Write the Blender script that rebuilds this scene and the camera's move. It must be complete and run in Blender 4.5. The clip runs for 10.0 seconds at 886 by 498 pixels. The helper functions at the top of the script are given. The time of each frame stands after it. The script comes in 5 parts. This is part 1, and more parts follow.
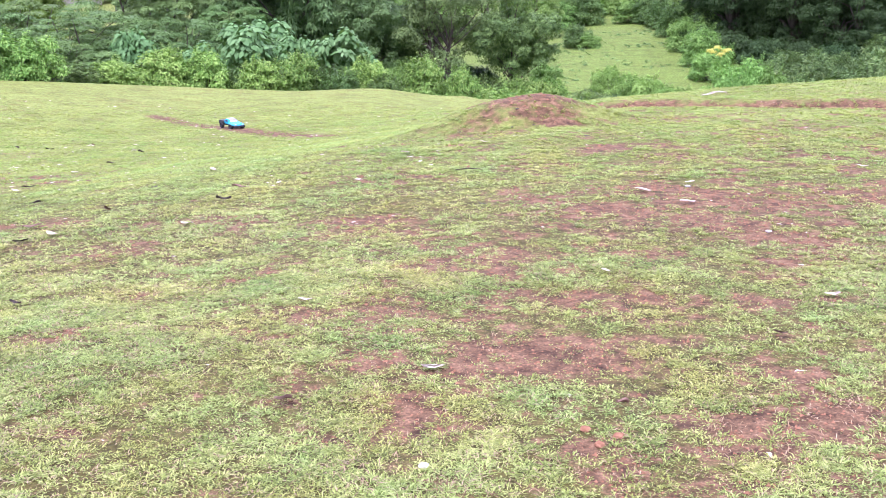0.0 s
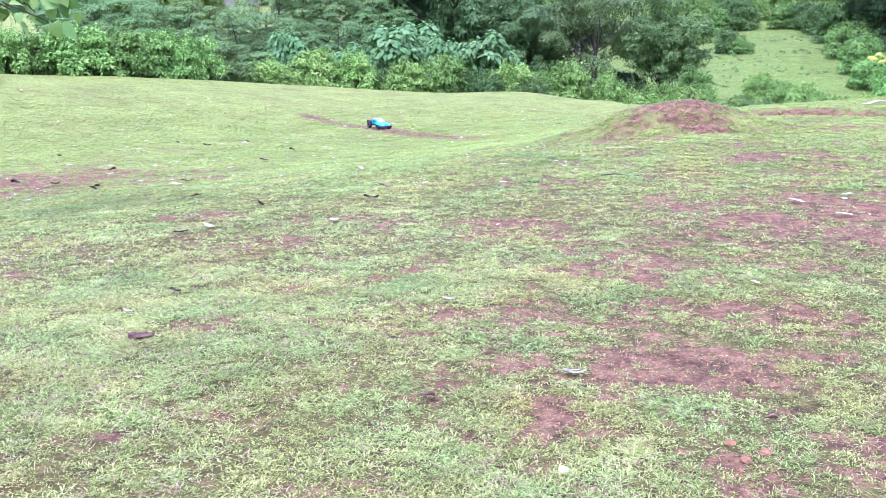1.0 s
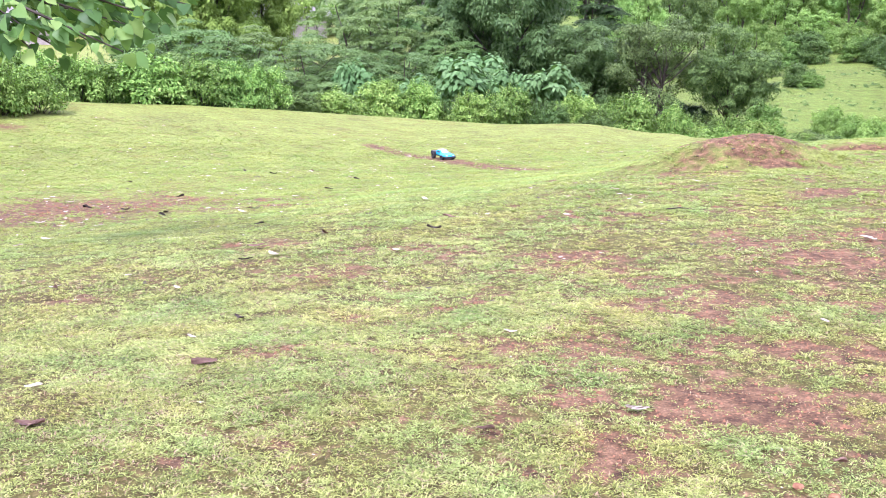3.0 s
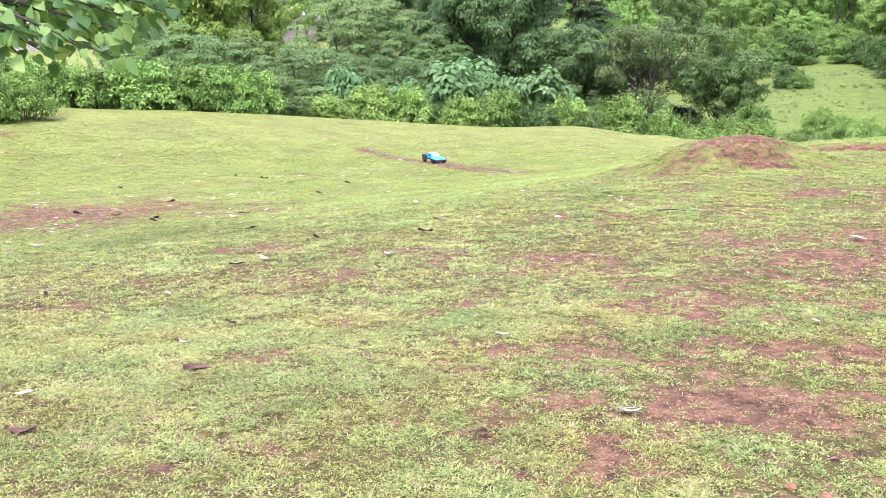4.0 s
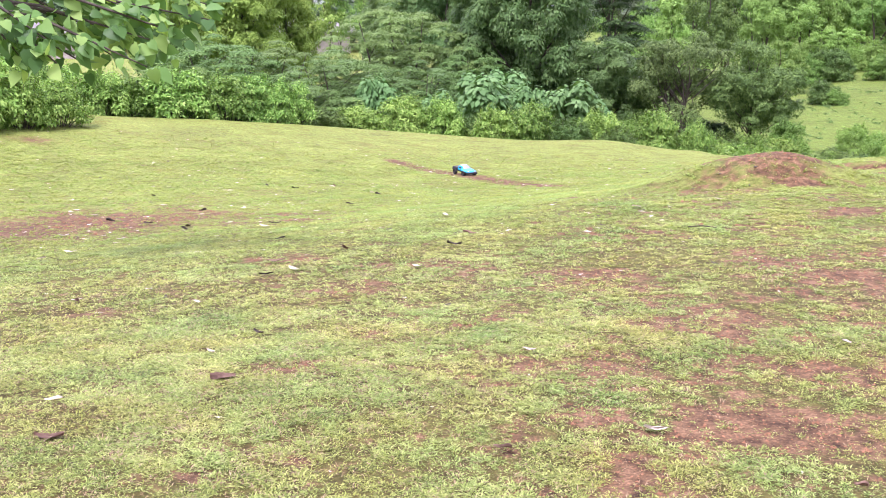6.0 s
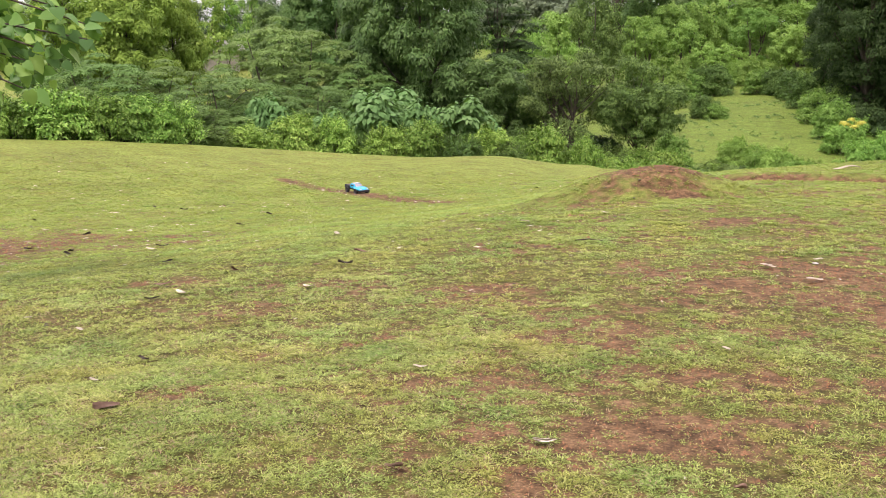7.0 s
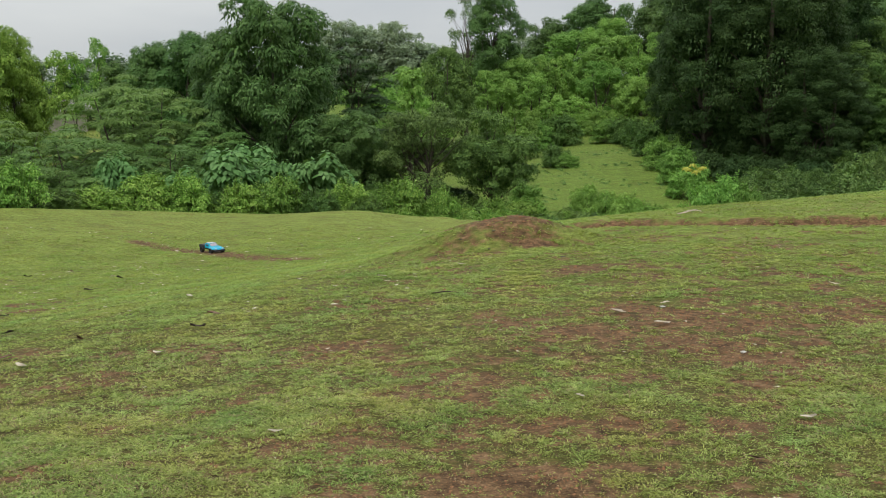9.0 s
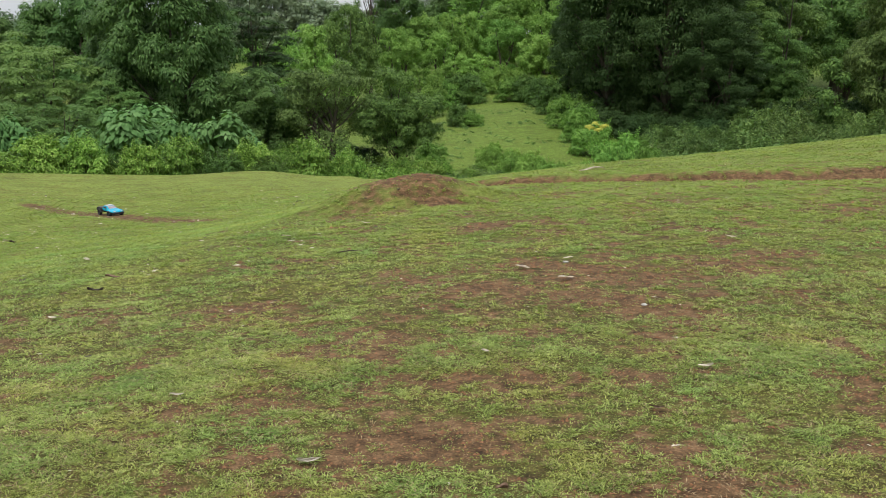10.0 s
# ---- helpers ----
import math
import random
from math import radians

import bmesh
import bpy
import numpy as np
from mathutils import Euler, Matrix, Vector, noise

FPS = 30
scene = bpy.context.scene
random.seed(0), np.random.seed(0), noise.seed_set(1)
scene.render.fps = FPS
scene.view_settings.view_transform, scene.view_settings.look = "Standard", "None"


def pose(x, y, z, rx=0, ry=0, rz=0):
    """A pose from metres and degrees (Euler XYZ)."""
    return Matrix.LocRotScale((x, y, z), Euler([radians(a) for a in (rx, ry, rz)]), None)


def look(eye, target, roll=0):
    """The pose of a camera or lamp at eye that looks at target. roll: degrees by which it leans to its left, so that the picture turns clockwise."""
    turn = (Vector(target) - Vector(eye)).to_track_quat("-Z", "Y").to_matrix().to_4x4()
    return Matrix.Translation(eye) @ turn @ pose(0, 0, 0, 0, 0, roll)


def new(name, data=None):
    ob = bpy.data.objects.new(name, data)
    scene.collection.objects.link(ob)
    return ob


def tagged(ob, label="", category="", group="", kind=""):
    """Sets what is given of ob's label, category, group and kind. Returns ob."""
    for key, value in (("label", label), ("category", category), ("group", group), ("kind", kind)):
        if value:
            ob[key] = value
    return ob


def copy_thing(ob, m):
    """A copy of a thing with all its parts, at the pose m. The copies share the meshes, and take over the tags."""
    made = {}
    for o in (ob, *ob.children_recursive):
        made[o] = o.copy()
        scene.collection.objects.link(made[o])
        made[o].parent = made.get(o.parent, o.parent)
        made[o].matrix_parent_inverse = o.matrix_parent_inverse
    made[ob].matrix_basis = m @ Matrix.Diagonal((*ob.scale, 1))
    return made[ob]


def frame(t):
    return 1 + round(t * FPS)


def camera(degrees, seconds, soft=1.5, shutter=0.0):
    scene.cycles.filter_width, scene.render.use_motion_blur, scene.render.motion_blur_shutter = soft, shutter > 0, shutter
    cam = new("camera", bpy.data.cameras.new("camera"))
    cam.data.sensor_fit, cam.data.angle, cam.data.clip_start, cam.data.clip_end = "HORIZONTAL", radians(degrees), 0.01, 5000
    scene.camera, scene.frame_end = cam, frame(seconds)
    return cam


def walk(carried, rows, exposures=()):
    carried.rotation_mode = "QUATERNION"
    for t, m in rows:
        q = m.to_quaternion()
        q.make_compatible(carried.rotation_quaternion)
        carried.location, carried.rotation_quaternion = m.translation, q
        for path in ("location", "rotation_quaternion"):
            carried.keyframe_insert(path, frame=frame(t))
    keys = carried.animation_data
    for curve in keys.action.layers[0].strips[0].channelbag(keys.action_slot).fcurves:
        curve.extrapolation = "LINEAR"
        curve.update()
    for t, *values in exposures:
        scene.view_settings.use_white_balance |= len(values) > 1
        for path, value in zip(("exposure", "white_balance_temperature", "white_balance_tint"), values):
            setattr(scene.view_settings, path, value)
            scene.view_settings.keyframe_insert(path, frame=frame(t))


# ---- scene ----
cam = camera(46.24, 10.0, soft=0.9)
# seconds, x, y, z, yaw to the left, pitch up, roll to the left
PATH = [
    (0.0, -0.000, 0.000, 1.500, 0.00, -15.80, -0.00),
    (0.5, -0.004, -0.009, 1.502, 3.88, -16.09, -0.09),
    (1.0, -0.028, -0.027, 1.505, 7.93, -15.63, -0.06),
    (1.5, -0.035, -0.012, 1.500, 11.28, -14.84, -0.02),
    (2.0, -0.038, -0.015, 1.505, 11.50, -14.50, 0.37),
    (2.5, -0.035, -0.016, 1.507, 11.63, -14.18, 0.17),
    (4.0, -0.029, -0.014, 1.505, 11.00, -13.76, -0.32),
    (4.5, -0.028, -0.013, 1.505, 10.59, -13.88, -0.07),
    (5.0, -0.041, -0.032, 1.511, 12.22, -13.44, 0.23),
    (5.2, -0.043, -0.020, 1.511, 13.05, -13.17, 0.35),
    (6.3, -0.009, -0.009, 1.519, 12.09, -13.05, 0.01),
    (6.5, 0.000, -0.019, 1.523, 10.90, -12.88, -0.05),
    (7.0, 0.014, -0.009, 1.523, 6.80, -12.17, 0.11),
    (7.5, 0.026, 0.001, 1.527, 3.87, -11.22, 0.05),
    (8.0, 0.036, 0.018, 1.526, 2.07, -10.43, -0.22),
    (8.5, 0.050, 0.018, 1.535, 0.30, -9.67, -0.46),
    (9.0, 0.060, 0.023, 1.535, -0.95, -9.27, -0.66),
    (9.5, 0.063, 0.023, 1.531, -2.17, -9.72, -0.95),
    (10.0, 0.076, 0.049, 1.520, -6.15, -11.56, -0.56),
]
walk(cam, [(t, pose(x, y, z, 90 + pitch, 0, yaw) @ pose(0, 0, 0, 0, 0, roll)) for t, x, y, z, yaw, pitch, roll in PATH],
     exposures=[(0.0, 1.1, 5450, 47), (0.6, 1.15, 5020, 43), (1.0, 1.2, 4900, 47), (1.5, 1.22, 5300, 44), (2.0, 1.25, 5450, 46), (2.5, 1.25, 5500, 45), (4.5, 1.12, 5750, 43), (6.5, 1.05, 6100, 41), (7.0, 0.5, 6900, 28), (7.5, 0.04, 7200, 18), (8.0, 0.02, 7200, 16), (8.5, 0.06, 6850, 12), (9.0, -0.3, 6600, 7), (9.5, -0.33, 6600, 5), (10.0, -0.14, 6550, 9)])

# ---- sky and sun: a bright overcast day ----
world = bpy.data.worlds.new("overcast_sky")
scene.world = world
world.use_nodes = True
wn, wl = world.node_tree.nodes, world.node_tree.links
wn.clear()
sky = wn.new("ShaderNodeTexSky")
sky.sky_type, sky.sun_disc = "NISHITA", False
sky.sun_elevation, sky.sun_rotation = radians(62), radians(200)
sky.air_density, sky.dust_density = 1.0, 3.0
grey = wn.new("ShaderNodeHueSaturation")
grey.inputs["Saturation"].default_value = 0.35
wl.new(sky.outputs[0], grey.inputs["Color"])
cloud_at = wn.new("ShaderNodeTexCoord")
cloud_map = wn.new("ShaderNodeMapping")
cloud_map.inputs["Scale"].default_value = (1.5, 1.5, 5.0)
cloud = wn.new("ShaderNodeTexNoise")
cloud.inputs["Scale"].default_value, cloud.inputs["Detail"].default_value = 1.6, 5.0
cloud_ramp = wn.new("ShaderNodeValToRGB")
cloud_ramp.color_ramp.elements[0].position, cloud_ramp.color_ramp.elements[0].color = 0.3, (7.6, 8.1, 8.9, 1)
cloud_ramp.color_ramp.elements[1].position, cloud_ramp.color_ramp.elements[1].color = 0.7, (10.6, 10.9, 11.2, 1)
wl.new(cloud_at.outputs["Generated"], cloud_map.inputs["Vector"])
wl.new(cloud_map.outputs[0], cloud.inputs["Vector"])
wl.new(cloud.outputs["Fac"], cloud_ramp.inputs["Fac"])
rise = wn.new("ShaderNodeSeparateXYZ")
wl.new(cloud_at.outputs["Generated"], rise.inputs[0])
lift = wn.new("ShaderNodeMapRange")
lift.inputs["To Min"].default_value, lift.inputs["To Max"].default_value = 0.62, 1.3
wl.new(rise.outputs["Z"], lift.inputs["Value"])
dome = wn.new("ShaderNodeMix")
dome.data_type, dome.blend_type = "RGBA", "MULTIPLY"
dome.inputs["Factor"].default_value = 1.0
wl.new(cloud_ramp.outputs[0], dome.inputs["A"])
wl.new(lift.outputs[0], dome.inputs["B"])
over = wn.new("ShaderNodeMix")
over.data_type = "RGBA"
over.inputs["Factor"].default_value = 0.85
wl.new(grey.outputs[0], over.inputs["A"])
wl.new(dome.outputs["Result"], over.inputs["B"])
back = wn.new("ShaderNodeBackground")
back.inputs["Strength"].default_value = 0.135
wl.new(over.outputs["Result"], back.inputs["Color"])
wo = wn.new("ShaderNodeOutputWorld")
wl.new(back.outputs[0], wo.inputs["Surface"])

sun_data = bpy.data.lights.new("sun", "SUN")
sun_data.energy, sun_data.angle, sun_data.color = 2.5, radians(11), (1.0, 0.965, 0.9)
sun = new("sun", sun_data)
sun.matrix_basis = look((0, 0, 60), (0 + 60 * math.sin(radians(200)) * -0.53, 60 * math.cos(radians(200)) * -0.53, 0))


# ---- materials ----
def nodes_of(name):
    m = bpy.data.materials.new(name)
    m.use_nodes = True
    t = m.node_tree
    t.nodes.clear()
    out = t.nodes.new("ShaderNodeOutputMaterial")
    return m, t, out


def ramp_node(t, stops):
    r = t.nodes.new("ShaderNodeValToRGB")
    e = r.color_ramp.elements
    while len(e) < len(stops):
        e.new(0.5)
    for el, (p, c) in zip(e, stops):
        el.position, el.color = p, (*c, 1)
    return r


def noise_node(t, scale, detail=4.0, rough=0.55, coord="Object", stretch=None):
    c = t.nodes.new("ShaderNodeTexCoord")
    n = t.nodes.new("ShaderNodeTexNoise")
    n.inputs["Scale"].default_value, n.inputs["Detail"].default_value, n.inputs["Roughness"].default_value = scale, detail, rough
    if stretch:
        mp = t.nodes.new("ShaderNodeMapping")
        mp.inputs["Scale"].default_value = stretch
        t.links.new(c.outputs[coord], mp.inputs["Vector"])
        t.links.new(mp.outputs[0], n.inputs["Vector"])
    else:
        t.links.new(c.outputs[coord], n.inputs["Vector"])
    return n


def mixed(t, a, b, fac, mode="MIX"):
    m = t.nodes.new("ShaderNodeMix")
    m.data_type, m.blend_type = "RGBA", mode
    for sock, v in (("A", a), ("B", b), ("Factor", fac)):
        if isinstance(v, (int, float)):
            m.inputs[sock].default_value = v
        elif isinstance(v, tuple):
            m.inputs[sock].default_value = (*v, 1)
        else:
            t.links.new(v, m.inputs[sock])
    return m.outputs["Result"]


def leaf_material(name, dark, mid, light, translucent=0.3, rough=0.5, scatter=0.35, patch_size=0.9, plants=0.0, drift=0.0):
    """Leaves that vary one by one, plant by plant and in patches through the crown, and let some light through."""
    m, t, out = nodes_of(name)
    geo = t.nodes.new("ShaderNodeNewGeometry")
    r = ramp_node(t, [(0.0, dark), (0.5, mid), (1.0, light)])
    patch = noise_node(t, patch_size, 4.0, coord="Object")
    info = t.nodes.new("ShaderNodeObjectInfo")
    add = t.nodes.new("ShaderNodeMath")
    add.operation = "MULTIPLY_ADD"
    t.links.new(patch.outputs["Fac"], add.inputs[0])
    add.inputs[1].default_value = 0.9
    sub = t.nodes.new("ShaderNodeMath")
    sub.operation = "MULTIPLY_ADD"
    t.links.new(geo.outputs["Random Per Island"], sub.inputs[0])
    sub.inputs[1].default_value = scatter * 1.6
    sub.inputs[2].default_value = 0.05 - scatter * 0.8
    t.links.new(sub.outputs[0], add.inputs[2])
    t.links.new(add.outputs[0], r.inputs["Fac"])
    hue = t.nodes.new("ShaderNodeHueSaturation")
    hv = t.nodes.new("ShaderNodeMapRange")
    hv.inputs["To Min"].default_value, hv.inputs["To Max"].default_value = 0.494, 0.516
    t.links.new(info.outputs["Random"], hv.inputs["Value"])
    if drift:
        sway = noise_node(t, 1.7, 5.0, 0.6)
        hv.inputs["From Min"].default_value, hv.inputs["From Max"].default_value = 0.3, 0.7
        hv.inputs["To Min"].default_value, hv.inputs["To Max"].default_value = 0.5 - drift, 0.5 + drift
        t.links.new(sway.outputs["Fac"], hv.inputs["Value"])
    t.links.new(hv.outputs[0], hue.inputs["Hue"])
    mult = t.nodes.new("ShaderNodeMath")
    mult.operation = "MULTIPLY"
    mult.inputs[1].default_value = 13.7
    t.links.new(info.outputs["Random"], mult.inputs[0])
    frac = t.nodes.new("ShaderNodeMath")
    frac.operation = "FRACT"
    t.links.new(mult.outputs[0], frac.inputs[0])
    tone = t.nodes.new("ShaderNodeMapRange")
    tone.inputs["To Min"].default_value, tone.inputs["To Max"].default_value = 1 - plants, 1 + plants
    t.links.new(frac.outputs[0], tone.inputs["Value"])
    t.links.new(tone.outputs[0], hue.inputs["Value"])
    t.links.new(r.outputs[0], hue.inputs["Color"])
    b = t.nodes.new("ShaderNodeBsdfPrincipled")
    b.inputs["Roughness"].default_value = rough
    b.inputs["Specular IOR Level"].default_value = 0.1
    t.links.new(hue.outputs[0], b.inputs["Base Color"])
    tr = t.nodes.new("ShaderNodeBsdfTranslucent")
    tcol = mixed(t, hue.outputs[0], (1.15, 1.2, 0.5), 1.0, "MULTIPLY")
    t.links.new(tcol, tr.inputs["Color"])
    mix = t.nodes.new("ShaderNodeMixShader")
    mix.inputs[0].default_value = translucent
    t.links.new(b.outputs[0], mix.inputs[1])
    t.links.new(tr.outputs[0], mix.inputs[2])
    t.links.new(mix.outputs[0], out.inputs["Surface"])
    return m


def plain_material(name, stops, scale, rough=0.8, bump=0.3, metallic=0.0, detail=6.0, spec=0.4, stretch=None, fine=None):
    """A surface whose colour runs through stops by noise of that scale, with relief of the same grain."""
    m, t, out = nodes_of(name)
    n = noise_node(t, scale, detail, 0.6, stretch=stretch)
    r = ramp_node(t, stops)
    t.links.new(n.outputs["Fac"], r.inputs["Fac"])
    b = t.nodes.new("ShaderNodeBsdfPrincipled")
    b.inputs["Roughness"].default_value, b.inputs["Metallic"].default_value, b.inputs["Specular IOR Level"].default_value = rough, metallic, spec
    col = r.outputs[0]
    if fine:
        n2 = noise_node(t, fine, 3.0)
        r2 = ramp_node(t, [(0.3, (0.75, 0.75, 0.75)), (0.7, (1.2, 1.2, 1.2))])
        t.links.new(n2.outputs["Fac"], r2.inputs["Fac"])
        col = mixed(t, col, r2.outputs[0], 1.0, "MULTIPLY")
    t.links.new(col, b.inputs["Base Color"])
    if bump:
        bp = t.nodes.new("ShaderNodeBump")
        bp.inputs["Strength"].default_value, bp.inputs["Distance"].default_value = bump, 0.02
        t.links.new(n.outputs["Fac"], bp.inputs["Height"])
        t.links.new(bp.outputs[0], b.inputs["Normal"])
    t.links.new(b.outputs[0], out.inputs["Surface"])
    return m


LEAF_BUSH = leaf_material("bush_leaf", (0.07, 0.145, 0.026), (0.172, 0.315, 0.055), (0.35, 0.49, 0.125), 0.2, 0.42, scatter=0.5, plants=0.2)
LEAF_GOLD = leaf_material("yellow_green_leaf", (0.104, 0.182, 0.033), (0.195, 0.312, 0.052), (0.325, 0.442, 0.091), 0.2, scatter=0.35)
LEAF_TEAK = leaf_material("broad_pale_leaf", (0.068, 0.145, 0.043), (0.111, 0.221, 0.068), (0.187, 0.315, 0.119), 0.2, scatter=0.4)
LEAF_FEATHER = leaf_material("feathery_leaf", (0.072, 0.13, 0.036), (0.122, 0.208, 0.056), (0.2, 0.305, 0.092), 0.2, plants=0.15)
LEAF_DENSE = leaf_material("dense_leaf", (0.044, 0.099, 0.028), (0.091, 0.168, 0.048), (0.181, 0.281, 0.091), 0.18, 0.4, plants=0.15)
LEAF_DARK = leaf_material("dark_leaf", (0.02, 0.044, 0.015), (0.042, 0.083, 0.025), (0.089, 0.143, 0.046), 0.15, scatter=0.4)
LEAF_VINE = leaf_material("vine_leaf", (0.091, 0.185, 0.036), (0.177, 0.32, 0.064), (0.308, 0.469, 0.121), 0.2, scatter=0.4, plants=0.2)
LEAF_OLIVE = leaf_material("olive_leaf", (0.052, 0.083, 0.026), (0.111, 0.165, 0.047), (0.221, 0.293, 0.091), 0.2, scatter=0.5)
LEAF_SMALL = leaf_material("small_tree_leaf", (0.04, 0.081, 0.023), (0.1, 0.18, 0.044), (0.215, 0.323, 0.087), 0.2, scatter=0.45)
LEAF_WEED = leaf_material("weed_leaf", (0.056, 0.103, 0.035), (0.131, 0.212, 0.063), (0.26, 0.356, 0.121), 0.22, scatter=0.5, plants=0.2)
LEAF_WOOD = leaf_material("distant_wood_leaf", (0.07, 0.12, 0.06), (0.12, 0.19, 0.09), (0.19, 0.27, 0.13), 0.2, plants=0.3)
# pale grey-green: the haze over the far trees is mixed into this colour
LEAF_HAZED = leaf_material("hazed_far_leaf", (0.169, 0.227, 0.163), (0.247, 0.312, 0.215), (0.338, 0.403, 0.26), 0.3)
LEAF_HEART = leaf_material("heart_leaf", (0.06, 0.135, 0.04), (0.14, 0.28, 0.075), (0.33, 0.48, 0.14), 0.4, 0.35, scatter=0.65)
LEAF_YELLOW = leaf_material("yellow_flower", (0.4, 0.38, 0.06), (0.55, 0.53, 0.11), (0.66, 0.64, 0.2), 0.2)
BARK = plain_material("bark", [(0.3, (0.035, 0.028, 0.02)), (0.7, (0.1, 0.082, 0.06))], 6.0, 0.9, 0.6, stretch=(1, 1, 0.25))
BLADE = leaf_material("grass_blade", (0.078, 0.1, 0.027), (0.25, 0.318, 0.074), (0.47, 0.525, 0.188), 0.3, 0.5, scatter=0.52, patch_size=2.6, drift=0.035)
BLADE_FAR = leaf_material("far_grass_blade", (0.15, 0.185, 0.042), (0.235, 0.312, 0.068), (0.34, 0.425, 0.12), 0.3, 0.5, scatter=0.2, patch_size=1.1, drift=0.03)
STRAW = leaf_material("straw_blade", (0.17, 0.115, 0.065), (0.3, 0.215, 0.125), (0.46, 0.36, 0.23), 0.15, 0.7, scatter=0.5)
LITTER_PALE = plain_material("pale_dry_leaf", [(0.25, (0.4, 0.33, 0.25)), (0.55, (0.6, 0.53, 0.43)), (0.8, (0.76, 0.7, 0.6))], 26.0, 0.75, 0.4)
LITTER_BROWN = plain_material("brown_dry_leaf", [(0.25, (0.09, 0.05, 0.032)), (0.55, (0.2, 0.12, 0.08)), (0.8, (0.34, 0.24, 0.17))], 26.0, 0.75, 0.4)
LITTER_DARK = plain_material("dark_rotten_leaf", [(0.25, (0.015, 0.012, 0.01)), (0.7, (0.07, 0.05, 0.035))], 26.0, 0.8, 0.4)
STONE_WHITE = plain_material("pale_stone", [(0.3, (0.3, 0.28, 0.25)), (0.7, (0.5, 0.48, 0.44))], 20.0, 0.8, 0.4)
STONE_RED = plain_material("laterite_stone", [(0.3, (0.15, 0.07, 0.035)), (0.7, (0.34, 0.18, 0.1))], 30.0, 0.95, 0.7, spec=0.1)


def ground_material():
    """Red laterite soil where the grass is worn away, short turf elsewhere; the attribute "bare" says how worn it is."""
    m, t, out = nodes_of("pasture")
    at = t.nodes.new("ShaderNodeAttribute")
    at.attribute_name = "bare"
    big, mid, fine, mott = noise_node(t, 1.1, 5.0, 0.65), noise_node(t, 14.0, 6.0, 0.65), noise_node(t, 90.0, 4.0, 0.7), noise_node(t, 3.2, 6.0, 0.72)
    soil = ramp_node(t, [(0.3, (0.042, 0.022, 0.011)), (0.5, (0.142, 0.083, 0.039)), (0.76, (0.32, 0.195, 0.105))])
    t.links.new(mid.outputs["Fac"], soil.inputs["Fac"])
    grit = ramp_node(t, [(0.32, (0.42, 0.38, 0.36)), (0.55, (1.0, 1.0, 1.0)), (0.76, (1.7, 1.62, 1.55))])
    t.links.new(fine.outputs["Fac"], grit.inputs["Fac"])
    soil_c = mixed(t, soil.outputs[0], grit.outputs[0], 1.0, "MULTIPLY")
    turf = ramp_node(t, [(0.25, (0.135, 0.165, 0.042)), (0.5, (0.185, 0.25, 0.052)), (0.8, (0.235, 0.305, 0.075))])
    t.links.new(big.outputs["Fac"], turf.inputs["Fac"])
    tuft = ramp_node(t, [(0.32, (0.5, 0.42, 0.38)), (0.5, (0.95, 0.92, 0.9)), (0.72, (1.35, 1.3, 1.25))])
    t.links.new(mid.outputs["Fac"], tuft.inputs["Fac"])
    turf_c = mixed(t, turf.outputs[0], tuft.outputs[0], 1.0, "MULTIPLY")
    turf_c = mixed(t, turf_c, grit.outputs[0], 0.8, "MULTIPLY")
    sward = ramp_node(t, [(0.3, (0.82, 0.62, 0.52)), (0.47, (1.0, 0.96, 0.9)), (0.58, (1.04, 1.06, 1.0)), (0.72, (1.35, 1.32, 1.2))])
    t.links.new(mott.outputs["Fac"], sward.inputs["Fac"])
    turf_c = mixed(t, turf_c, sward.outputs[0], 1.0, "MULTIPLY")
    # turf among the near blades is darkened to imitate shade in the gaps
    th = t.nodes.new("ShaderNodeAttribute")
    th.attribute_name = "blade_shade"
    shaded_turf = mixed(t, turf_c, (0.45, 0.39, 0.31), 1.0, "MULTIPLY")
    # some red soil shows between the blades as well
    under = mixed(t, shaded_turf, soil_c, 0.24)
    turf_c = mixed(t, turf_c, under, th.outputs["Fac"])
    md = t.nodes.new("ShaderNodeAttribute")
    md.attribute_name = "meadow"
    rank = mixed(t, turf_c, (0.72, 0.86, 0.72), 1.0, "MULTIPLY")
    turf_c = mixed(t, turf_c, rank, md.outputs["Fac"])
    edge = t.nodes.new("ShaderNodeMath")
    edge.operation = "MULTIPLY_ADD"
    t.links.new(mid.outputs["Fac"], edge.inputs[0])
    edge.inputs[1].default_value = 0.85
    speck = t.nodes.new("ShaderNodeMath")
    speck.operation = "MULTIPLY_ADD"
    t.links.new(fine.outputs["Fac"], speck.inputs[0])
    speck.inputs[1].default_value = 0.45
    t.links.new(at.outputs["Fac"], speck.inputs[2])
    t.links.new(speck.outputs[0], edge.inputs[2])
    cut = t.nodes.new("ShaderNodeMapRange")
    cut.inputs["From Min"].default_value, cut.inputs["From Max"].default_value = 0.83, 1.16
    t.links.new(edge.outputs[0], cut.inputs["Value"])
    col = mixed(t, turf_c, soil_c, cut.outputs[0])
    b = t.nodes.new("ShaderNodeBsdfPrincipled")
    b.inputs["Roughness"].default_value, b.inputs["Specular IOR Level"].default_value = 0.9, 0.2
    t.links.new(col, b.inputs["Base Color"])
    bp = t.nodes.new("ShaderNodeBump")
    bp.inputs["Strength"].default_value, bp.inputs["Distance"].default_value = 0.7, 0.02
    hgt = t.nodes.new("ShaderNodeMath")
    t.links.new(mid.outputs["Fac"], hgt.inputs[0])
    t.links.new(fine.outputs["Fac"], hgt.inputs[1])
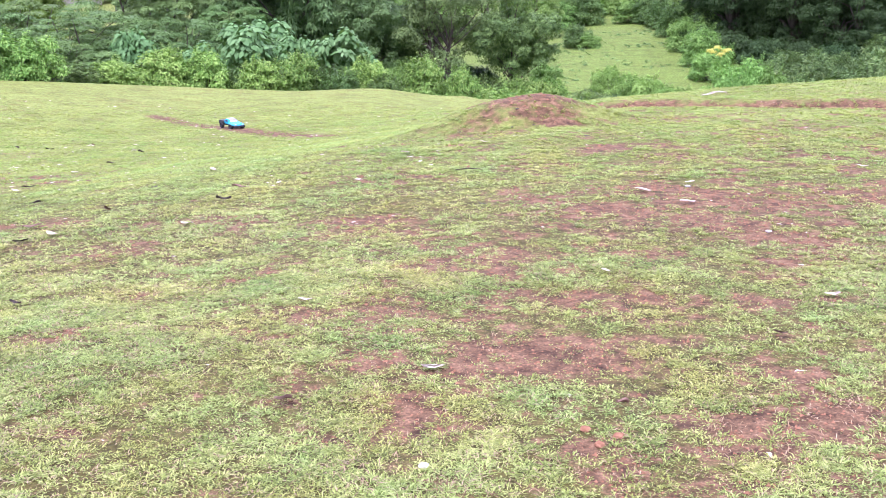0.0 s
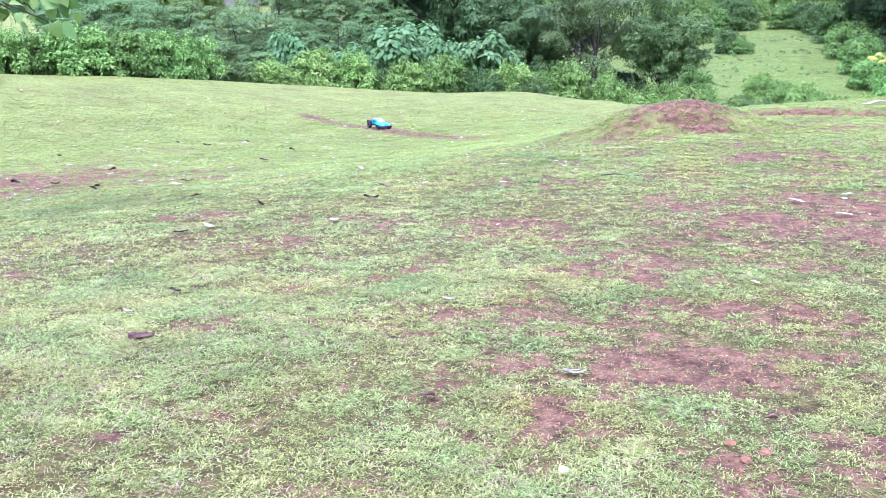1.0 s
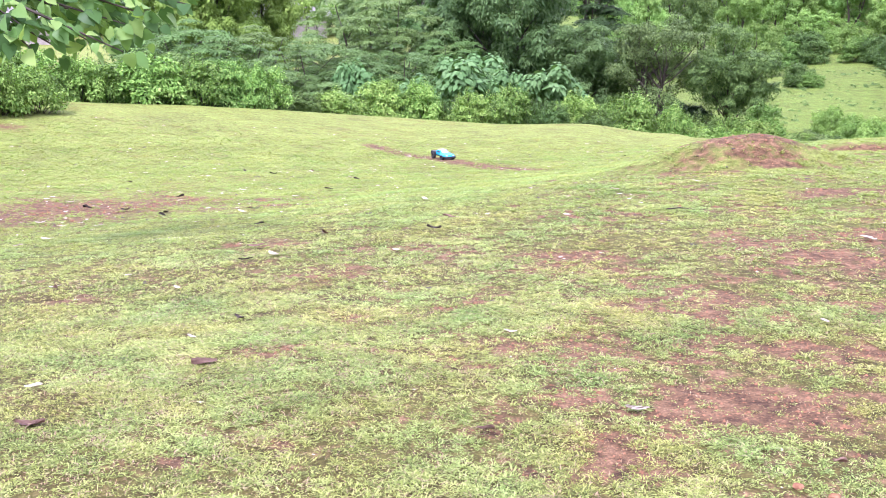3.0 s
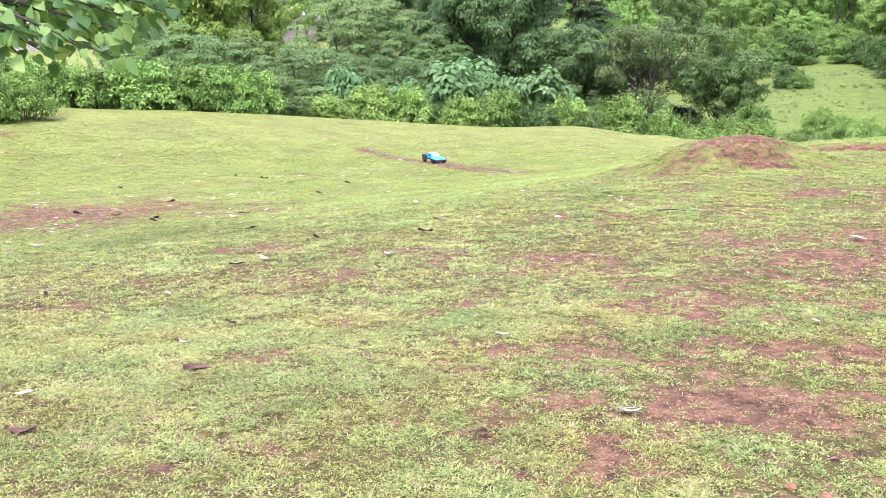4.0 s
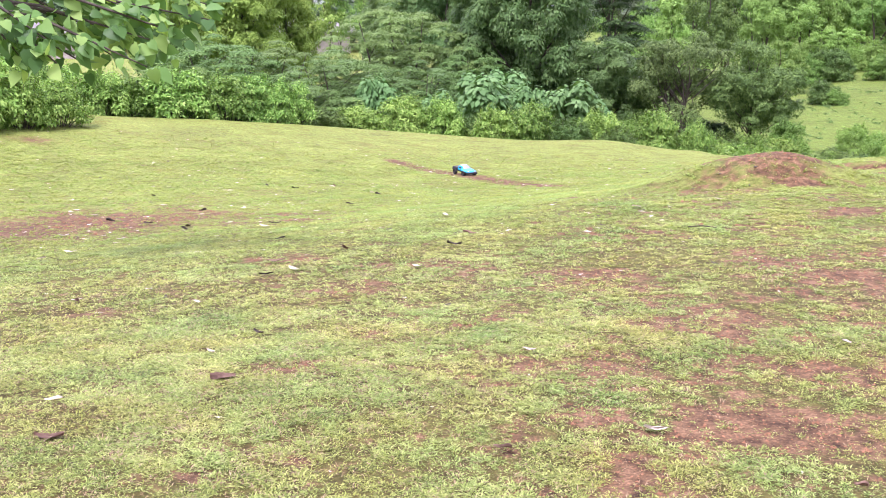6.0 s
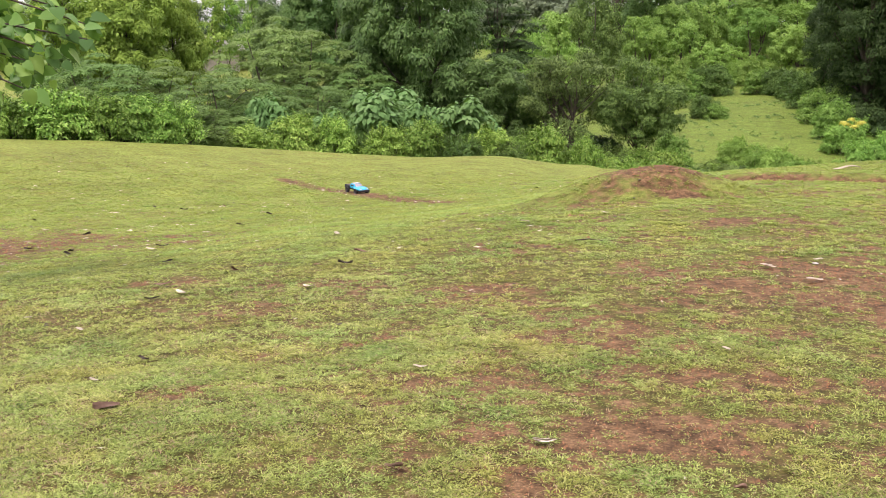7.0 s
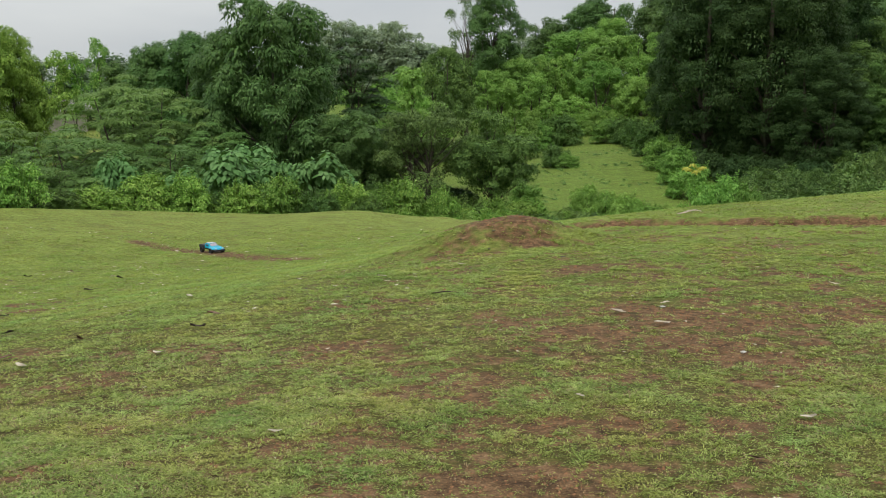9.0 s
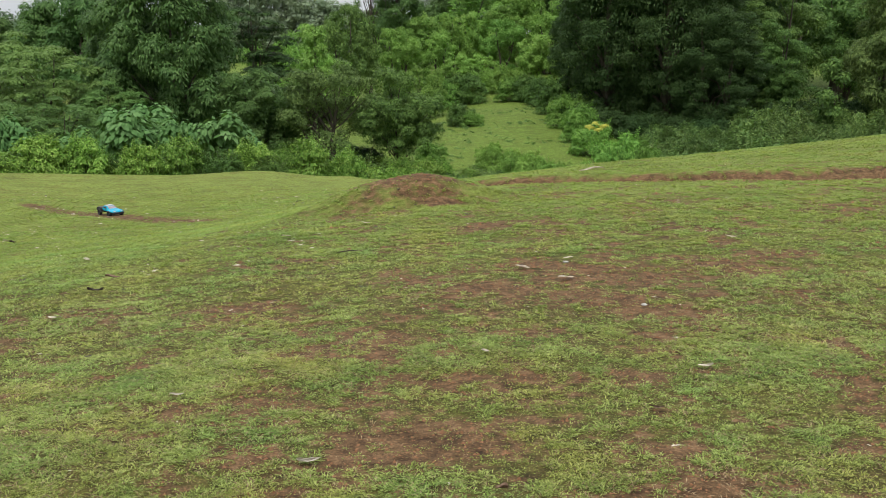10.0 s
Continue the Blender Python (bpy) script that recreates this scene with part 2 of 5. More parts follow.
    t.links.new(hgt.outputs[0], bp.inputs["Height"])
    t.links.new(bp.outputs[0], b.inputs["Normal"])
    t.links.new(b.outputs[0], out.inputs["Surface"])
    return m


GROUND = ground_material()

# ---- the lie of the land ----
def ease(v):
    v = np.clip(v, 0.0, 1.0)
    return v * v * (3 - 2 * v)


def soft_ramp(v, k):
    return k * np.logaddexp(0.0, v / k)


def ripple(x, y, wave, seed):
    """Smooth value noise of about -1 to 1 with that wavelength in metres."""
    r = np.random.RandomState(seed)
    g = r.uniform(-1, 1, (64, 64))
    u, v = np.asarray(x) / wave + 17.3, np.asarray(y) / wave + 9.1
    i, j = np.floor(u).astype(int), np.floor(v).astype(int)
    a, b = ease(u - i), ease(v - j)
    i, j, i2, j2 = i % 64, j % 64, (i + 1) % 64, (j + 1) % 64
    return (g[i, j] * (1 - a) + g[i2, j] * a) * (1 - b) + (g[i, j2] * (1 - a) + g[i2, j2] * a) * b


MOUND = (0.82, 11.3)


def rut_line(x, y, shift, wide):
    """The worn cattle track that runs along the brow and comes nearer to the right."""
    along = ease((x - 1.4) / 1.0) * ease((13 - x) / 3)
    return np.exp(-((y - shift - 13.5 + 0.5 * (x - 1.9) - 0.018 * np.maximum(x - 3, 0) ** 2) / (wide + 0.05 * np.maximum(x - 3.6, 0))) ** 2) * along


def land(x, y):
    """Height of the ground: a pasture that falls away to a lower field, a brow, a gully and wooded slopes behind."""
    x, y = np.asarray(x, float), np.asarray(y, float)
    d = np.sqrt(x * x + y * y)
    yp = np.maximum(y, 0.0)
    low = (-0.1 * soft_ramp(d - 3.0, 0.6) + 0.05 * soft_ramp(d - 18.5, 1.0)) * ease((y + 6) / 8) + 0.098 * soft_ramp(-x - 5.0, 0.8) * ease((d - 11) / 13)
    high = -0.00014 * np.minimum(np.maximum(y - 3.0, 0.0), 16.0) ** 3 + 0.066 * (np.clip(x, -6, 14) - 7.3) * np.clip(yp / 16.0, 0, 1.1) ** 2.5
    half = 3.3 + 1.6 * ease((12.0 - y) / 7.0)
    w = ease((x + 3.0 - 0.25 * (y - 5.0) + half) / (2 * half))
    field = low * (1 - w) + high * w - 0.25 * ease((x + 2.0) / 3.0) * ease((y - 18.0) / 7.0)
    field = field + 0.025 * ripple(x, y, 1.7, 3) + 0.012 * ripple(x, y, 0.55, 4) * ease((14 - d) / 6) + 0.05 * ripple(x, y, 5.0, 5) * ease((d - 5) / 6)
    mx, my = x - MOUND[0], y - MOUND[1]
    mound = np.exp(-((mx / np.where(mx < 0, 0.95, 1.0)) ** 2 + (my / np.where(my < 0, 0.46, 0.75)) ** 2) ** 1.25) * 0.355 * (1 + 0.12 * ripple(x, y, 0.4, 8))
    field = field + mound
    field = field - 0.11 * rut_line(x, y, 0.0, 0.16) + 0.06 * rut_line(x, y, 0.42, 0.25)
    yc = 29.0 - 12.5 * ease((x - 0.3) / 2.6) - 0.7 * soft_ramp(-x - 6.0, 1.0) + 0.5 * ripple(x, 0 * y, 4.0, 9)
    past = y - yc
    left = -4.2 + 0.03 * np.clip(y - 105, 0, 100)
    right = -4.7 + 0.078 * np.clip(y - 45, 0, 30) + 0.11 * np.clip(y - 75, 0, 36)
    side = ease((x - 0.02 * y) / (4 + 0.12 * np.maximum(y, 0)))
    far = left * (1 - side) + right * side + 0.25 * ripple(x, y, 9.0, 6)
    z = field + (far - field) * ease(past / 14.0) - 0.1 * soft_ramp(np.minimum(past, 4), 0.3) * ease((16 - past) / 12)
    return np.where(d > 400, z + (1.0 - z) * ease((d - 400) / 800), z)


def spot(az, dist):
    """A place on the ground by its bearing from the standing point, degrees to the right of ahead, and distance."""
    x, y = dist * math.sin(radians(az)), dist * math.cos(radians(az))
    return x, y, float(land(x, y))


# ---- helpers for meshes ----
def raw_mesh(name, verts, faces):
    """A mesh from an array of corners and an array of faces that all have the same number of corners."""
    verts, faces = np.asarray(verts, np.float32), np.asarray(faces, np.int32)
    me = bpy.data.meshes.new(name)
    n, k = faces.shape
    me.vertices.add(len(verts))
    me.vertices.foreach_set("co", verts.ravel())
    me.loops.add(n * k)
    me.loops.foreach_set("vertex_index", faces.ravel())
    me.polygons.add(n)
    me.polygons.foreach_set("loop_start", np.arange(0, n * k, k, dtype=np.int32))
    me.polygons.foreach_set("loop_total", np.full(n, k, np.int32))
    me.update(calc_edges=True)
    return me


def thing(name, at, label, category, group="", turn=0.0, size=1.0):
    e = new(name)
    e.empty_display_size = 0.1
    e.matrix_basis = pose(*at, 0, 0, turn) @ Matrix.Diagonal((size, size, size, 1))
    return tagged(e, label, category, group)


def mesh_part(name, me, material, parent, label=""):
    ob = new(name, me)
    if not me.materials:
        me.materials.append(material)
    ob.parent = parent
    return tagged(ob, label)


def part(name, bm, material, parent, label="", smooth=False):
    me = bpy.data.meshes.new(name)
    bm.to_mesh(me)
    bm.free()
    if smooth:
        me.polygons.foreach_set("use_smooth", [True] * len(me.polygons))
    return mesh_part(name, me, material, parent, label)


def tubes(paths, sides=6):
    """Corners and quads of tapered tubes; each path is a list of (point, radius)."""
    vs, fs, n = [], [], 0
    ring = np.linspace(0, 2 * np.pi, sides, endpoint=False)
    for p in paths:
        pts = np.array([q for q, _ in p], float)
        for i, (q, r) in enumerate(p):
            ax = pts[min(i + 1, len(p) - 1)] - pts[max(i - 1, 0)]
            ax = ax / (np.linalg.norm(ax) + 1e-9)
            u = np.cross(ax, (0.31, 0.95, 0.02) if abs(ax[2]) > 0.6 else (0, 0, 1))
            u /= np.linalg.norm(u)
            v = np.cross(ax, u)
            vs.append(np.asarray(q) + r * (np.cos(ring)[:, None] * u + np.sin(ring)[:, None] * v))
        for i in range(len(p) - 1):
            a = n + i * sides + np.arange(sides)
            b = n + i * sides + (np.arange(sides) + 1) % sides
            fs.append(np.stack([a, b, b + sides, a + sides], 1))
        n += len(p) * sides
    return np.concatenate(vs), np.concatenate(fs)


def unit(v):
    return v / (np.linalg.norm(v, axis=1, keepdims=True) + 1e-9)


def shell_leaves(r, centres, radii, length, width, cover=0.9, hang=0.6, flat=1.0, ruffle=0.35, lift=0.5, under=0.3, fold=0.2):
    """Leaves that lie like shingles on lumpy clumps, facing outwards and up, their tips hanging."""
    radii = np.asarray(radii, float)
    many = np.maximum(6, cover * 4 * np.pi * radii ** 2 * (0.4 + 0.6 * flat) / (length * width * 0.5)).astype(int)
    which = np.repeat(np.arange(len(radii)), many)
    n = len(which)
    c, q = np.asarray(centres)[which], radii[which][:, None]
    d = unit(r.normal(0, 1, (n, 3)))
    flip = (d[:, 2] < 0) & (r.uniform(0, 1, n) > under)
    d[flip, 2] *= -1
    lump = 1 + 0.2 * np.sin(d[:, :1] * 5 + c[:, :1] * 3) * np.cos(d[:, 1:2] * 4 + c[:, 1:2] * 5) + 0.1 * np.sin(d[:, 2:] * 9 + c[:, 2:] * 7)
    if flat < 0.4:
        turn = np.arctan2(d[:, 1:2], d[:, :1])
        lump = lump * (1 + 0.28 * np.sin(7 * turn + c[:, :1] * 9) + 0.14 * np.sin(13 * turn + c[:, 1:2] * 5))
    p = d * q * lump * r.uniform(0.55 if flat > 0.4 else 0.1, 1.06, (n, 1)) ** 0.6 * [1, 1, flat]
    if flat < 0.4:
        p[:, 2] -= 0.22 * (p[:, 0] ** 2 + p[:, 1] ** 2) / q[:, 0]
    at = c + p
    nor = unit(d * [1, 1, 1 / max(flat, 0.35)] + [0, 0, lift] + r.normal(0, ruffle, (n, 3)))
    fall = d * 0.7 + r.normal(0, 0.5, (n, 3)) - [0, 0, hang]
    way = unit(fall - nor * np.sum(fall * nor, 1, keepdims=True))
    side = np.cross(nor, way)
    ln = (length * r.uniform(0.65, 1.25, n))[:, None]
    wd = (width * r.uniform(0.75, 1.2, n))[:, None]
    mid = at + way * ln * 0.45
    tip = at + way * ln - [0, 0, 1] * ln * 0.18
    v = np.stack([at, mid + side * wd * 0.5 - nor * wd * fold, tip, mid - side * wd * 0.5 - nor * wd * fold], 1).reshape(-1, 3)
    b = np.arange(n)[:, None] * 4
    return v, np.concatenate([b + [0, 1, 2], b + [0, 2, 3]], 1).reshape(-1, 3)


def shoot_leaves(r, roots, ways, lengths, leaf, width, per=16):
    """Slender leaves standing off thin upright shoots, longest in the middle."""
    n = len(roots)
    u = np.tile(np.linspace(0.15, 1.0, per), n)[:, None]
    k = np.repeat(np.arange(n), per)
    at = roots[k] + ways[k] * lengths[k][:, None] * u
    a = np.tile(np.arange(per) * 2.4, n) + r.uniform(0, 6.28, n)[k]
    around = np.stack([np.cos(a), np.sin(a), 0 * a], 1)
    way = unit(around + ways[k] * 0.55 + r.normal(0, 0.22, (n * per, 3)) - [0, 0, 0.15])
    side = unit(np.cross(way, [0, 0, 1.0]) + r.normal(0, 0.2, (n * per, 3)))
    ln = leaf * r.uniform(0.7, 1.2, (n * per, 1)) * (1.1 - 0.45 * u)
    mid = at + way * ln * 0.5
    tip = at + way * ln - [0, 0, 1] * ln * 0.3
    v = np.stack([at, mid + side * width * 0.5, tip, mid - side * width * 0.5], 1).reshape(-1, 3)
    b = np.arange(n * per)[:, None] * 4
    return v, np.concatenate([b + [0, 1, 2], b + [0, 2, 3]], 1).reshape(-1, 3)


def joined(*sets):
    """Several sets of corners and faces as one."""
    vs, fs, n = [], [], 0
    for v, f in sets:
        vs.append(v)
        fs.append(f + n)
        n += len(v)
    return np.concatenate(vs), np.concatenate(fs)


def inside(r, shape, w, h, base, lr, k, count):
    """A place for the k-th lobe of a crown of that outline."""
    if shape == "cone":
        t = (k + r.uniform(0, 1)) / count
        a, rho = k * 2.4 + r.uniform(-0.3, 0.3), math.sqrt(r.uniform(0.25, 1))
        rad = max(0.0, (1 - 0.72 * t ** 1.2) * w - 0.8 * lr) * rho
        return [rad * math.cos(a), rad * math.sin(a), base + lr * 0.5 + (h - base - 1.5 * lr) * t]
    if shape == "column":
        t = (k + r.uniform(0, 1)) / count
        a = k * 2.4 + r.uniform(-0.3, 0.3)
        rad = max(0.0, (0.55 + 0.45 * math.sin(math.pi * (0.1 + 0.8 * t))) * w - lr) * math.sqrt(r.uniform(0.3, 1))
        return [rad * math.cos(a), rad * math.sin(a), base + lr * 0.5 + (h - base - 1.5 * lr) * t]
    if shape == "umbrella":
        layer = k % 4
        rho, a = math.sqrt(r.uniform(0.0, 1)), r.uniform(0, 2 * math.pi)
        s = 1.0 - 0.14 * layer
        z = h - 0.1 - 0.19 * layer * (h - base) - (h - base) * 0.5 * rho ** 2.2 + r.normal(0, 0.04 * h)
        return [rho * s * (w - 0.7 * lr) * math.cos(a), rho * s * (w - 0.7 * lr) * math.sin(a), max(z, base)]
    while True:
        p = r.uniform(-1, 1, 3)
        if 0.3 < np.linalg.norm(p) < 1:
            break
    return [p[0] * (w - lr), p[1] * (w - lr), base + lr * 0.7 + (h - base - 1.8 * lr) * (0.5 + 0.5 * p[2])]


def crown_tree(name, seed, height, width, leaf, leaf_size, shape="round", lobes=14, lobe=0.2, clumps=90, clump=0.45, cover=0.8, bare=0.1, trunk=0.018, hang=0.6, flat=1.0,
               label="", category="tree", group="", stems=1, lean=0.0, ratio=0.5, under=0.3, ruffle=0.35, twigs=0, open_crown=0.0, heart=0.35):
    """A tree at the origin: a tapered trunk, limbs into the lobes, twigs into the clumps, and a crown of single leaves."""
    r = np.random.RandomState(seed)
    h, w, base = height, width / 2, height * bare
    lr = lobe * width
    heads = np.array([inside(r, shape, w, h, base, lr, k, lobes) for k in range(lobes)])
    if shape == "umbrella":
        cs = heads
    else:
        pick = np.arange(clumps) % lobes
        out = heads[pick] - [0, 0, base + 0.45 * (h - base)]
        way = unit(r.normal(0, 1, (clumps, 3)) + unit(out) * 0.6 + [0, 0, 0.35])
        cs = heads[pick] + way * np.maximum(lr - 0.6 * clump, 0.1) * r.uniform(0.75, 1.05, (clumps, 1)) * [1, 1, 0.85]
        cs[:, 2] = np.maximum(cs[:, 2], 0.06 * h + 0.4 * clump)
    radii = clump * r.uniform(0.65, 1.3, len(cs))
    rise, spread = (h - base) / (np.max(cs[:, 2] + 0.8 * radii * min(1, 2 * flat)) - base), w / np.percentile(np.hypot(cs[:, 0], cs[:, 1]) + 0.6 * radii, 96)
    for q in (cs,) if cs is heads else (cs, heads):
        q[:, 2] = base + (q[:, 2] - base) * rise
        q[:, :2] *= spread
        q[:, 0] += lean * q[:, 2]
    if open_crown:
        keep = r.uniform(0, 1, len(cs)) > open_crown
        cs, radii = cs[keep], radii[keep]
    tree = thing(name, (0, 0, 0), label, category, group)
    top = np.array([lean * h * 0.9, 0, h * 0.86])
    paths = []
    for s in range(stems):
        a0 = s * 2.4 + 0.4
        off = np.array([math.cos(a0), math.sin(a0), 0]) * (0.0 if stems == 1 else 0.04 * width)
        bend = r.normal(0, 0.02 * h, (5, 3)) * [1, 1, 0]
        bend[0] = 0
        end = top + (off * 5 if stems > 1 else 0)
        paths.append([((off + (end - off) * t + bend[i]) - np.array([0, 0, 0.25 if i == 0 else 0]), trunk * h * (1.25 if i == 0 else 1) * (1 - 0.85 * t)) for i, t in enumerate((0, 0.15, 0.4, 0.7, 1.0))])
    ends = np.concatenate([heads[: min(lobes, 26)], cs[:twigs]]) if twigs else heads[: min(lobes, 30)]
    for c in ends:
        stem = paths[r.randint(0, stems)]
        t = np.clip((c[2] - 0.25 * h) / h, max(bare * 0.75, 0.08), 0.85) * r.uniform(0.75, 1.0)
        zs = [q[2] for q, _ in stem]
        start = np.array([np.interp(t * h, zs, [q[k] for q, _ in stem]) for k in range(3)])
        rad = float(np.interp(t * h, zs, [q for _, q in stem])) * 0.5
        mid = (start + c) / 2 + r.normal(0, 0.03 * h, 3) + [0, 0, 0.03 * h]
        paths.append([(start, rad), (mid, rad * 0.6), (c, rad * 0.2)])
    v, f = tubes(paths)
    me = raw_mesh("trunk", v, f)
    me.polygons.foreach_set("use_smooth", [True] * len(me.polygons))
    mesh_part("trunk", me, BARK, tree, "grey-brown bark")
    sets = [shell_leaves(r, cs, radii, leaf_size, leaf_size * ratio, cover, hang, flat, ruffle, under=under)]
    if heart and shape != "umbrella":
        sets.append(shell_leaves(r, heads, np.full(lobes, lr * 0.62), leaf_size * 1.7, leaf_size * 1.7 * ratio, heart, hang, 0.9, 0.5, under=0.6))
    v, f = joined(*sets)
    mesh_part("crown", raw_mesh("crown", v, f), leaf, tree)
    return tree


def bush(name, seed, height, width, leaf, leaf_size, clumps=26, clump=0.24, cover=0.7, label="", category="bush", group="", hang=0.4, shoots=90, ratio=0.36, shoot=0.22, under=0.25):
    """A leafy shrub from the ground up: thin stems, leaf clumps and upright leafy shoots that break the outline."""
    r = np.random.RandomState(seed)
    w = width / 2
    k = np.arange(clumps)
    e = np.arcsin(np.clip((k + 0.5) / clumps * 1.05 - 0.05, 0, 1))
    a = k * 2.4 + r.uniform(-0.4, 0.4, clumps)
    d = np.stack([np.cos(a) * np.cos(e), np.sin(a) * np.cos(e), np.sin(e)], 1)
    uneven = (0.86 + 0.22 * np.sin(a * 3 + seed) * np.cos(e))[:, None]
    cs = d * [w - clump * 0.7, w - clump * 0.7, height * 0.86 - clump] * uneven * r.uniform(0.85, 1.05, (clumps, 1)) + [0, 0, clump * 0.8]
    cs[:, :2] *= w / np.percentile(np.hypot(cs[:, 0], cs[:, 1]) + 0.8 * clump, 96)
    cs[:, 2] *= (height * 0.95 - clump) / np.max(cs[:, 2])
    ob = thing(name, (0, 0, 0), label, category, group)
    paths = [[((c[0] * 0.2, c[1] * 0.2, -0.2), 0.016), (c * [0.65, 0.65, 0.5], 0.012), (c, 0.005)] for c in cs]
    sets = [shell_leaves(r, cs, clump * r.uniform(0.75, 1.3, clumps), leaf_size, leaf_size * ratio, cover, hang, 0.9, 0.5, 0.5, under)]
    if shoots:
        pick = r.randint(0, clumps, shoots)
        roots = cs[pick] + unit(r.normal(0, 1, (shoots, 3)) + d[pick] + [0, 0, 0.5]) * clump * 0.7
        ways = unit(d[pick] * 0.7 + [0, 0, 0.75] + r.normal(0, 0.25, (shoots, 3)))
        lens = height * shoot * r.uniform(0.5, 1.1, shoots)
        paths += [[(p, 0.005), (p + q * ln, 0.002)] for p, q, ln in zip(roots, ways, lens)]
        sets.append(shoot_leaves(r, roots, ways, lens, leaf_size * 1.1, leaf_size * ratio * 1.1))
    tv, tf = tubes(paths, 4)
    tagged(mesh_part("stem", raw_mesh("stem", tv, tf), BARK, ob), kind="stuff")
    v, f = joined(*sets)
    mesh_part("foliage", raw_mesh("foliage", v, f), leaf, ob)
    return ob


class Kind:
    """A plant of known width and height; the first placing uses the plant that was built, each later one a copy."""

    def __init__(self, ob, width, height):
        self.ob, self.width, self.height, self.used = ob, width, height, False

    def put(self, az, dist, width=None, height=None, turn=0.0, sink=0.08, label=""):
        x, y, z = spot(az, dist)
        sx, sz = (width or self.width) / self.width, (height or self.height) / self.height
        m = pose(x, y, z - sink, 0, 0, turn)
        if self.used:
            s = self.ob.scale
            o = copy_thing(self.ob, m @ Matrix.Diagonal((sx / s[0], sx / s[1], sz / s[2], 1)))
        else:
            o, self.used = self.ob, True
            o.matrix_basis = m @ Matrix.Diagonal((sx, sx, sz, 1))
        return tagged(o, label)


# ---- ground ----
# worn patches: x, y, half width, half depth
SOIL_NEAR = [(0.35, 3.73, 0.31, 0.22), (0.09, 3.92, 0.1, 0.1), (0.61, 3.89, 0.09, 0.06), (0.51, 2.91, 0.1, 0.18), (0.95, 3.21, 0.16, 0.11), (1.0, 2.95, 0.13, 0.07), (1.35, 3.13, 0.17, 0.14), (1.31, 3.6, 0.15, 0.15), (1.32, 3.98, 0.11, 0.07), (1.31, 3.45, 0.08, 0.07), (0.72, 3.44, 0.09, 0.05), (0.05, 3.21, 0.09, 0.04), (0.38, 3.12, 0.08, 0.05),
             (-0.09, 3.34, 0.1, 0.17), (-0.56, 3.42, 0.06, 0.04), (-0.42, 3.12, 0.09, 0.07), (-0.3, 3.77, 0.15, 0.07), (-0.74, 4.04, 0.1, 0.07), (-1.19, 3.17, 0.13, 0.06), (-1.53, 2.94, 0.09, 0.07)]
SOIL_LEFT = [(-1.42, 5.35, 0.1, 0.2), (-1.28, 4.86, 0.15, 0.23), (-1.94, 5.91, 0.26, 0.21), (-2.67, 6.89, 0.28, 0.27), (-2.03, 6.57, 0.17, 0.2), (-1.45, 6.66, 0.25, 0.21), (-0.88, 5.24, 0.08, 0.13), (-1.06, 4.98, 0.09, 0.12), (-0.4, 6.43, 0.35, 0.25), (-0.21, 4.35, 0.17, 0.15), (-0.07, 5.15, 0.09, 0.21), (-1.47, 4.74, 0.08, 0.1), (-1.62, 4.22, 0.12, 0.14),
             (-1.72, 4.08, 0.14, 0.13), (-3.15, 5.12, 0.15, 0.13), (-2.1, 5.82, 0.27, 0.18), (-0.63, 7.83, 0.3, 0.14), (-3.9, 10.2, 0.5, 0.3), (-2.9, 8.7, 0.4, 0.2)]
SOIL_MID = [(0.66, 6.99, 0.26, 0.31), (0.96, 6.33, 0.29, 0.32), (1.93, 6.59, 0.43, 0.5), (1.58, 6.04, 0.16, 0.27), (0.34, 4.94, 0.15, 0.27), (0.61, 4.99, 0.11, 0.15), (0.3, 4.61, 0.16, 0.1), (0.61, 4.55, 0.18, 0.09), (0.91, 4.51, 0.12, 0.09), (0.92, 4.23, 0.11, 0.07), (1.14, 4.31, 0.11, 0.1), (1.58, 4.85, 0.13, 0.1), (1.45, 4.36, 0.12, 0.09),
            (0.17, 5.5, 0.12, 0.13), (1.09, 5.3, 0.14, 0.13), (1.22, 3.68, 0.1, 0.08), (1.43, 3.23, 0.19, 0.07)]
SOIL_RIGHT = [(2.02, 5.58, 0.17, 0.12), (1.72, 5.1, 0.16, 0.1), (3.07, 8.62, 0.15, 0.23), (1.52, 9.14, 0.23, 0.2), (2.0, 9.14, 0.15, 0.21), (2.84, 6.68, 0.18, 0.2), (3.06, 7.67, 0.14, 0.17), (2.13, 7.7, 0.13, 0.15), (2.82, 5.81, 0.13, 0.14), (2.32, 4.08, 0.16, 0.16), (3.31, 7.17, 0.26, 0.15), (1.3, 10.71, 0.35, 0.09)]
SOIL_FAR = [(-6.58, 10.62, 1.16, 0.90), (-6.35, 9.48, 0.44, 0.59), (-12.44, 18.21, 0.48, 0.39), (-4.6, 11.4, 0.8, 0.4), (-5.2, 10.4, 0.7, 0.4)]
LANE = (-3.51, 18.36)


